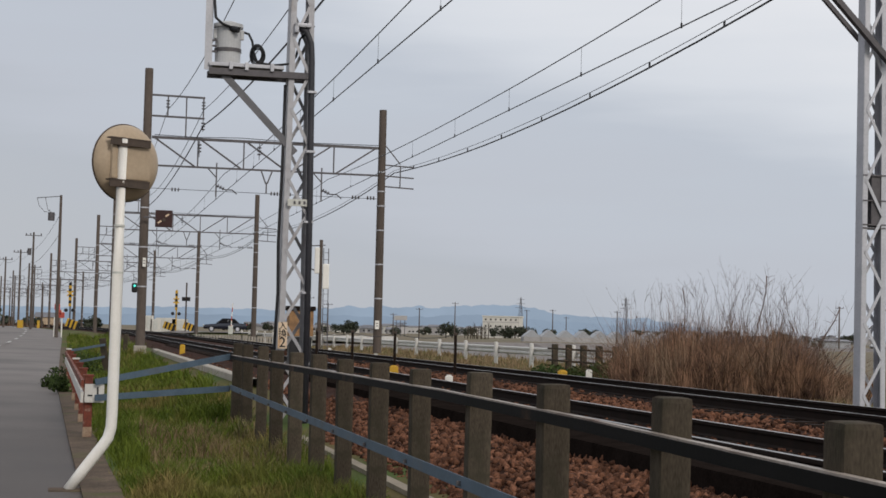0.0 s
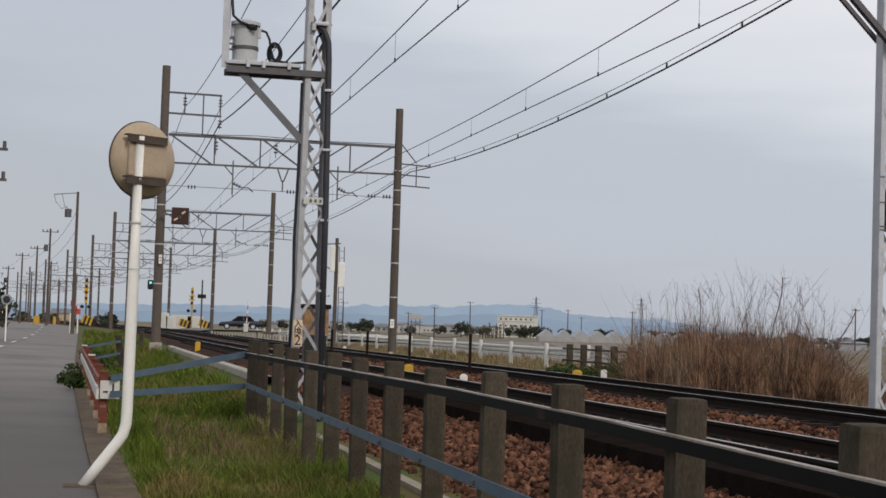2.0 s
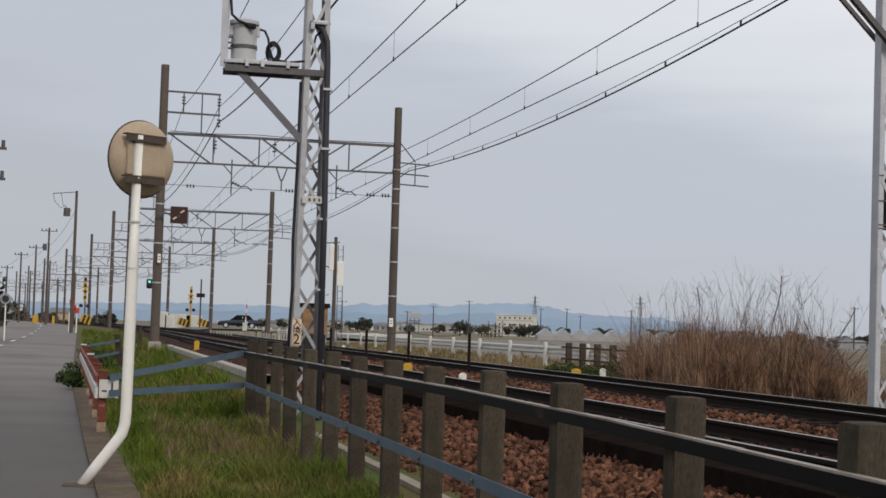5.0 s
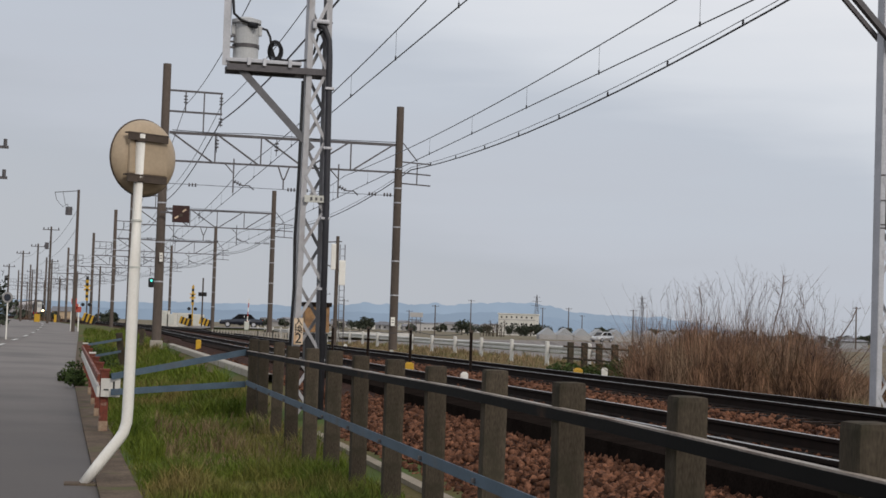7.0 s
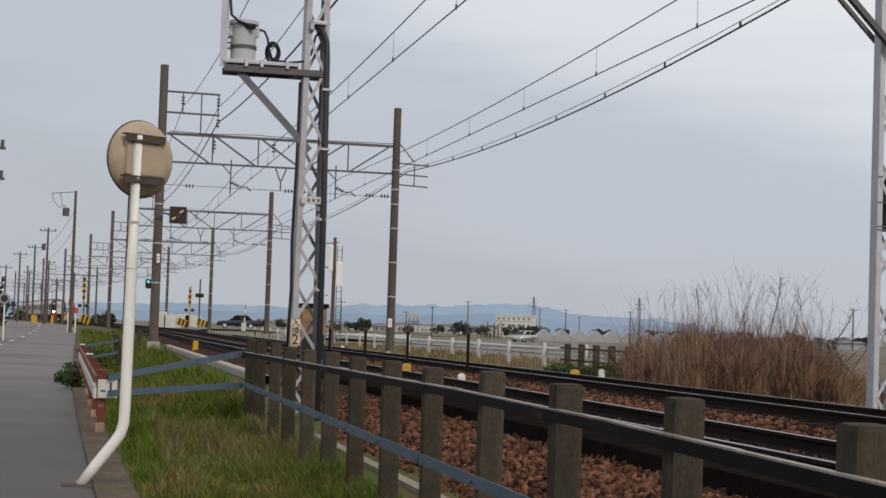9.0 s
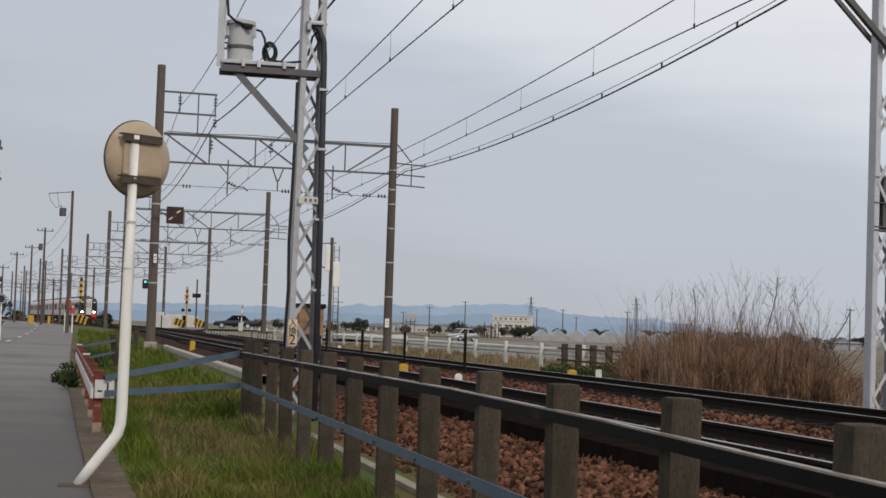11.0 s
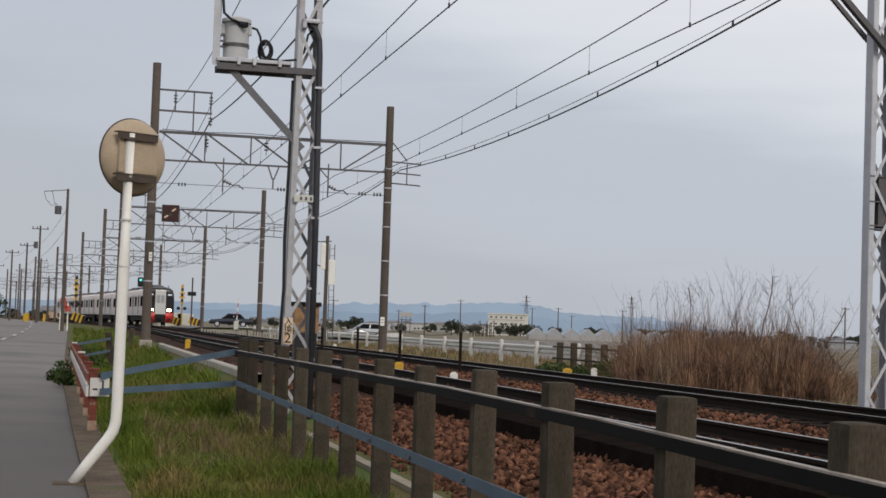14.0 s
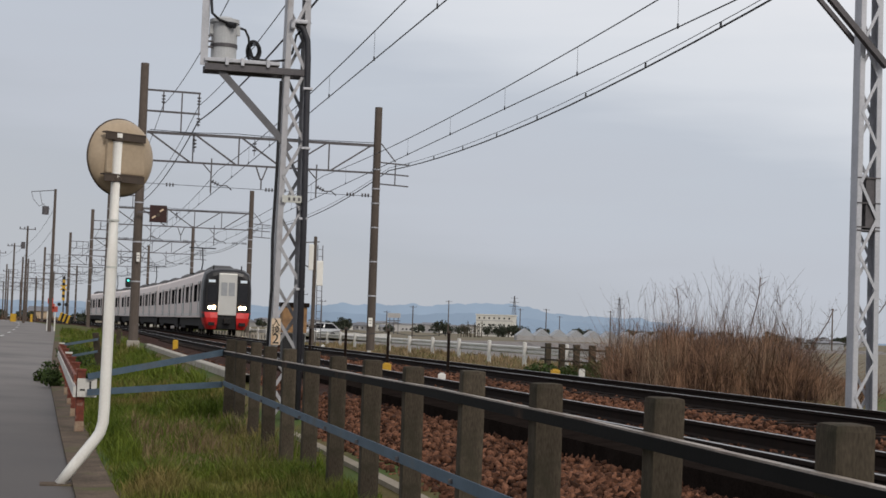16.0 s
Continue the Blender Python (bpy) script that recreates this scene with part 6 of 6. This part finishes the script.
def train_car(lead, pan):
    ob = thing("train_car", pose(0, 0, 0), "silver electric train car with a black and red nose" if lead else "silver electric train car with dark windows", "train car", "cars of the train")
    h = CAR_L / 2 - 0.15
    top = 3.62
    front = -h + (1.15 if lead else 0.0)
    part("body", skin([ring(front, 2.70, top), ring(0, 2.70, top), ring(h, 2.70, top)]), M["train_silver"], ob)
    if lead:
        rs = [ring(-h, 2.30, 3.28), ring(-h + 0.05, 2.46, 3.44), ring(-h + 0.2, 2.60, 3.56), ring(-h + 0.6, 2.69, 3.66), ring(front, 2.706, top + 0.06)]
        part("nose_mask", skin(rs, True, False), M["train_mask"], ob, "glossy black cab mask")
        bm = B()
        box(bm, (0, -h - 0.03, 2.22), (0.98, 0.14, 2.26), 0.05)
        part("front_door", bm, M["train_panel"], ob, "silver front door panel")
        for x in (-0.2, 0.2):
            bm = B()
            box(bm, (x, -h - 0.105, 2.5), (0.33, 0.02, 0.72), 0.005)
            part("door_window", bm, M["film"], ob)
        for sx in (-1, 1):
            bm = B()
            lo, hi = 0.34, 1.24
            ringz = []
            for z, xi, xo, y0, y1 in ((lo, 0.56, 1.02, -h + 0.10, -h + 1.0), (0.62, 0.52, 1.16, -h - 0.06, -h + 1.2), (0.95, 0.50, 1.25, -h - 0.12, -h + 1.5), (hi, 0.50, 1.32, -h - 0.06, -h + 1.5)):
                ringz.append([bm.verts.new((sx * x, y, z)) for x, y in ((xi, y1), (xi, y0), ((xi + xo) / 2, y0), (xo - 0.12, y0 + 0.06), (xo, y0 + 0.28), (xo + 0.02, y1))])
            for u, v in zip(ringz, ringz[1:]):
                for k in range(6):
                    bm.faces.new((u[k], u[(k + 1) % 6], v[(k + 1) % 6], v[k]))
            bm.faces.new(ringz[0])
            bm.faces.new(ringz[-1])
            bmesh.ops.recalc_face_normals(bm, faces=bm.faces)
            part("skirt", bm, M["train_red"], ob, "red lower nose skirt")
            bm = B()
            box(bm, (sx * 0.82, -h - 0.135, 0.62), (0.34, 0.03, 0.18), 0.01)
            part("skirt_slot", bm, M["under"], ob)
            for k, (x, r) in enumerate(((0.72, 0.19), (0.92, 0.19), (1.08, 0.13))):
                bm = B()
                bar(bm, (sx * x, -h + 0.02 + 0.05 * k, 1.5), (sx * x, -h - 0.07 + 0.05 * k, 1.5), r, n=18)
                part("headlight", bm, M["lamp"], ob, "lit warm headlight")
            bm = B()
            box(bm, (sx * 0.85, -h + 0.0, 2.92), (0.36, 0.06, 0.14), 0.01)
            part("display", bm, M["display"], ob, "pale lit display")
            bm = B()
            box(bm, (sx * 0.82, -h - 0.005, 2.25), (0.5, 0.03, 0.95), 0.02)
            part("cab_window", bm, M["glass_dark"], ob)
            bm = B()
            bar(bm, (sx * 0.75, -h + 0.5, 3.5), (sx * 0.75, -h + 0.5, 3.78), 0.07, n=8)
            part("antenna", bm, M["under"], ob)
        bm = B()
        box(bm, (0, -h - 0.16, 0.78), (0.34, 0.5, 0.28), 0.04)
        part("coupler", bm, M["under"], ob)
        bm = B()
        box(bm, (0, -h + 0.1, 0.66), (1.0, 0.3, 0.62), 0.03)
        part("bumper_plate", bm, M["under"], ob)
    # windows and doors
    for sx in (-1, 1):
        x = sx * 1.354
        for j in range(3):
            y = front + 3.3 + 6.2 * j
            for w, q in (((0.95, -0.62), (0.95, 0.62)) if j == 1 else ((2.1, 0.0),)):
                bm = B()
                box(bm, (x, y + q, 2.3), (0.012, w, 0.95), 0.003)
                part("window", bm, M["train_window"], ob)
            y = front + (0.9, 6.4, 12.6)[j]
            bm = B()
            box(bm, (x, y, 1.98), (0.010, 1.1, 1.9), 0.003)
            d = part("door", bm, M["train_panel"], ob)
            bm = B()
            box(bm, (x + sx * 0.006, y, 2.3), (0.012, 0.62, 0.95), 0.003)
            part("door_window", bm, M["train_window"], d)
            for q in (-0.58, 0.58):
                bm = B()
                box(bm, (x + sx * 0.004, y + q, 1.98), (0.012, 0.12, 1.9))
                part("door_seam", bm, M["under"], d)
        bm = B()
        box(bm, (sx * 1.353, (front + h) / 2, 1.12), (0.012, h - front - 0.1, 0.10))
        part("side_stripe", bm, M["train_panel"], ob)
    bm = B()
    box(bm, (0, 0.3, 0.72), (2.3, CAR_L - 2.2, 0.5), 0.04)
    part("underframe", bm, M["under"], ob)
    for y in (-h + 3.0, h - 3.0):
        bm = B()
        box(bm, (0, y, 0.5), (2.2, 3.2, 0.4), 0.05)
        bogie = part("bogie", bm, M["under"], ob)
        for dy in (-1.05, 1.05):
            for sx in (-1, 1):
                bm = B()
                bar(bm, (sx * 0.55, y + dy, 0.43), (sx * 0.68, y + dy, 0.43), 0.86, n=22)
                part("wheel", bm, M["rail_side"], bogie)
    for y in ((-h + 4.6, h - 6.5) if lead else (-h + 4.2, h - 4.2)):
        bm = B()
        rows = []
        for dy, w, z in ((-2.1, 0.5, 0.0), (-1.6, 0.66, 0.17), (-0.9, 0.72, 0.27), (0.9, 0.72, 0.27), (1.6, 0.66, 0.17), (2.1, 0.5, 0.0)):
            rows.append([bm.verts.new((x, y + dy, top - 0.10 + zz)) for x, zz in ((-w - 0.1, -0.06), (-w, z * 0.75), (-w * 0.6, z + 0.1), (w * 0.6, z + 0.1), (w, z * 0.75), (w + 0.1, -0.06))])
        for u, v in zip(rows, rows[1:]):
            for k in range(5):
                bm.faces.new((u[k], u[k + 1], v[k + 1], v[k]))
        bm.faces.new(rows[0])
        bm.faces.new(rows[-1])
        bmesh.ops.recalc_face_normals(bm, faces=bm.faces)
        part("air_conditioner", bm, M["roof_grey"], ob, "dark rounded roof cooling unit", smooth=True)
    if pan:
        p = part("pantograph", bar(B(), (0, h - 2.2, top + 0.12), (0, h - 2.2, top + 0.2), 1.4, 1.2), M["under"], ob)
        for a, b in (((0, h - 1.7, top + 0.2), (0, h - 2.9, top + 0.85)), ((0, h - 2.9, top + 0.85), (0, h - 2.2, 5.44))):
            part("pantograph_arm", bar(B(), a, b, 0.08, n=8), M["under"], p)
        part("pantograph_head", bar(B(), (-0.85, h - 2.2, 5.45), (0.85, h - 2.2, 5.45), 0.22, 0.06), M["under"], p)
    return ob


# ---- build ----
ground()
dashes()
portals()
overhead_wires()
feeder_clamps()
cross_wires()
main_mast()
transformer()
far_mast()
curve_mirror()
mast_sign()
signals()
crossing()
guardrail()
wooden_fence()
markers()
rusty_barrier()
distance()
reeds()
VAN = [(t, x * 0.88, y * 0.88, 0.80 - (1.65 - z) * 0.30, r) for t, x, y, z, r in (
        (0.0, 100.0, 362.0, -0.1, -48), (4.0, 55.0, 310.0, 0.0, -45), (6.3, 31.0, 278.0, 0.08, -42), (8.0, 16.8, 254.0, 0.15, -38), (9.0, 10.7, 240.0, 0.2, -38), (11.5, -0.5, 212.0, 0.28, -48),
        (12.5, -4.6, 200.0, 0.32, -62), (13.5, -8.1, 190.0, 0.34, -74), (14.5, -10.4, 181.0, 0.36, -78), (15.5, -11.9, 177.0, 0.36, -80), (16.0, -12.6, 175.0, 0.36, -80))]


def field_road():
    """A raised farm road over which the hatchback comes."""
    vs, fs = [], []
    pts = [Vector((x, y, z - 0.005)) for t, x, y, z, r in VAN]
    pts.append(pts[-1] + (pts[-1] - pts[-3]).normalized() * 3.0)
    for i, p in enumerate(pts):
        d = (pts[min(i + 1, len(pts) - 1)] - pts[max(i - 1, 0)]).normalized()
        n = Vector((-d.y, d.x, 0)).normalized()
        for u, z in ((-4.2, -0.31), (-2.4, None), (2.4, None), (4.2, -0.31)):
            q = p + n * u
            vs.append((q.x, q.y, p.z if z is None else z))
    for i in range(len(pts) - 1):
        for k in range(3):
            a = i * 4 + k
            fs.append((a, a + 1, a + 5, a + 4))
    mesh_thing("field_road", vs, fs, M["asphalt"], "narrow raised asphalt farm road between the fields", "road", "structure")


field_road()
dark_sedan = sedan()
van = minivan()
train = [train_car(True, True), train_car(False, False), train_car(False, True), train_car(False, False), train_car(False, True), train_car(False, False)]
fence()
grass()
stones()
rails()

RUN = ((0.0, 655.0), (4.0, 515.0), (6.5, 421.0), (7.5, 386.0), (8.5, 351.0), (9.0, 334.0), (11.5, 249.0), (12.0, 232.0), (12.5, 216.0), (13.0, 200.0), (13.5, 184.5), (14.0, 168.0), (14.5, 152.0), (15.0, 135.0), (15.5, 116.0), (16.0, 96.4))


def motions():
    """The train runs towards the camera on the far track; the hatchback comes along the field road."""
    steps = [k * 0.5 for k in range(33)]
    for i, car in enumerate(train):
        rows = []
        car.scale = (1.13, 1.13, 1.13)
        for t in steps:
            s = float(np.interp(t, [r[0] for r in RUN], [r[1] for r in RUN])) + (i + 0.5) * CAR_L * 1.13
            rows.append((t, set_at(s, FAR, RAIL_TOP + rise(s))))
        walk(car, rows)
    walk(van, [(t, pose(x, y, z, 0, 0, r)) for t, x, y, z, r in VAN])


motions()
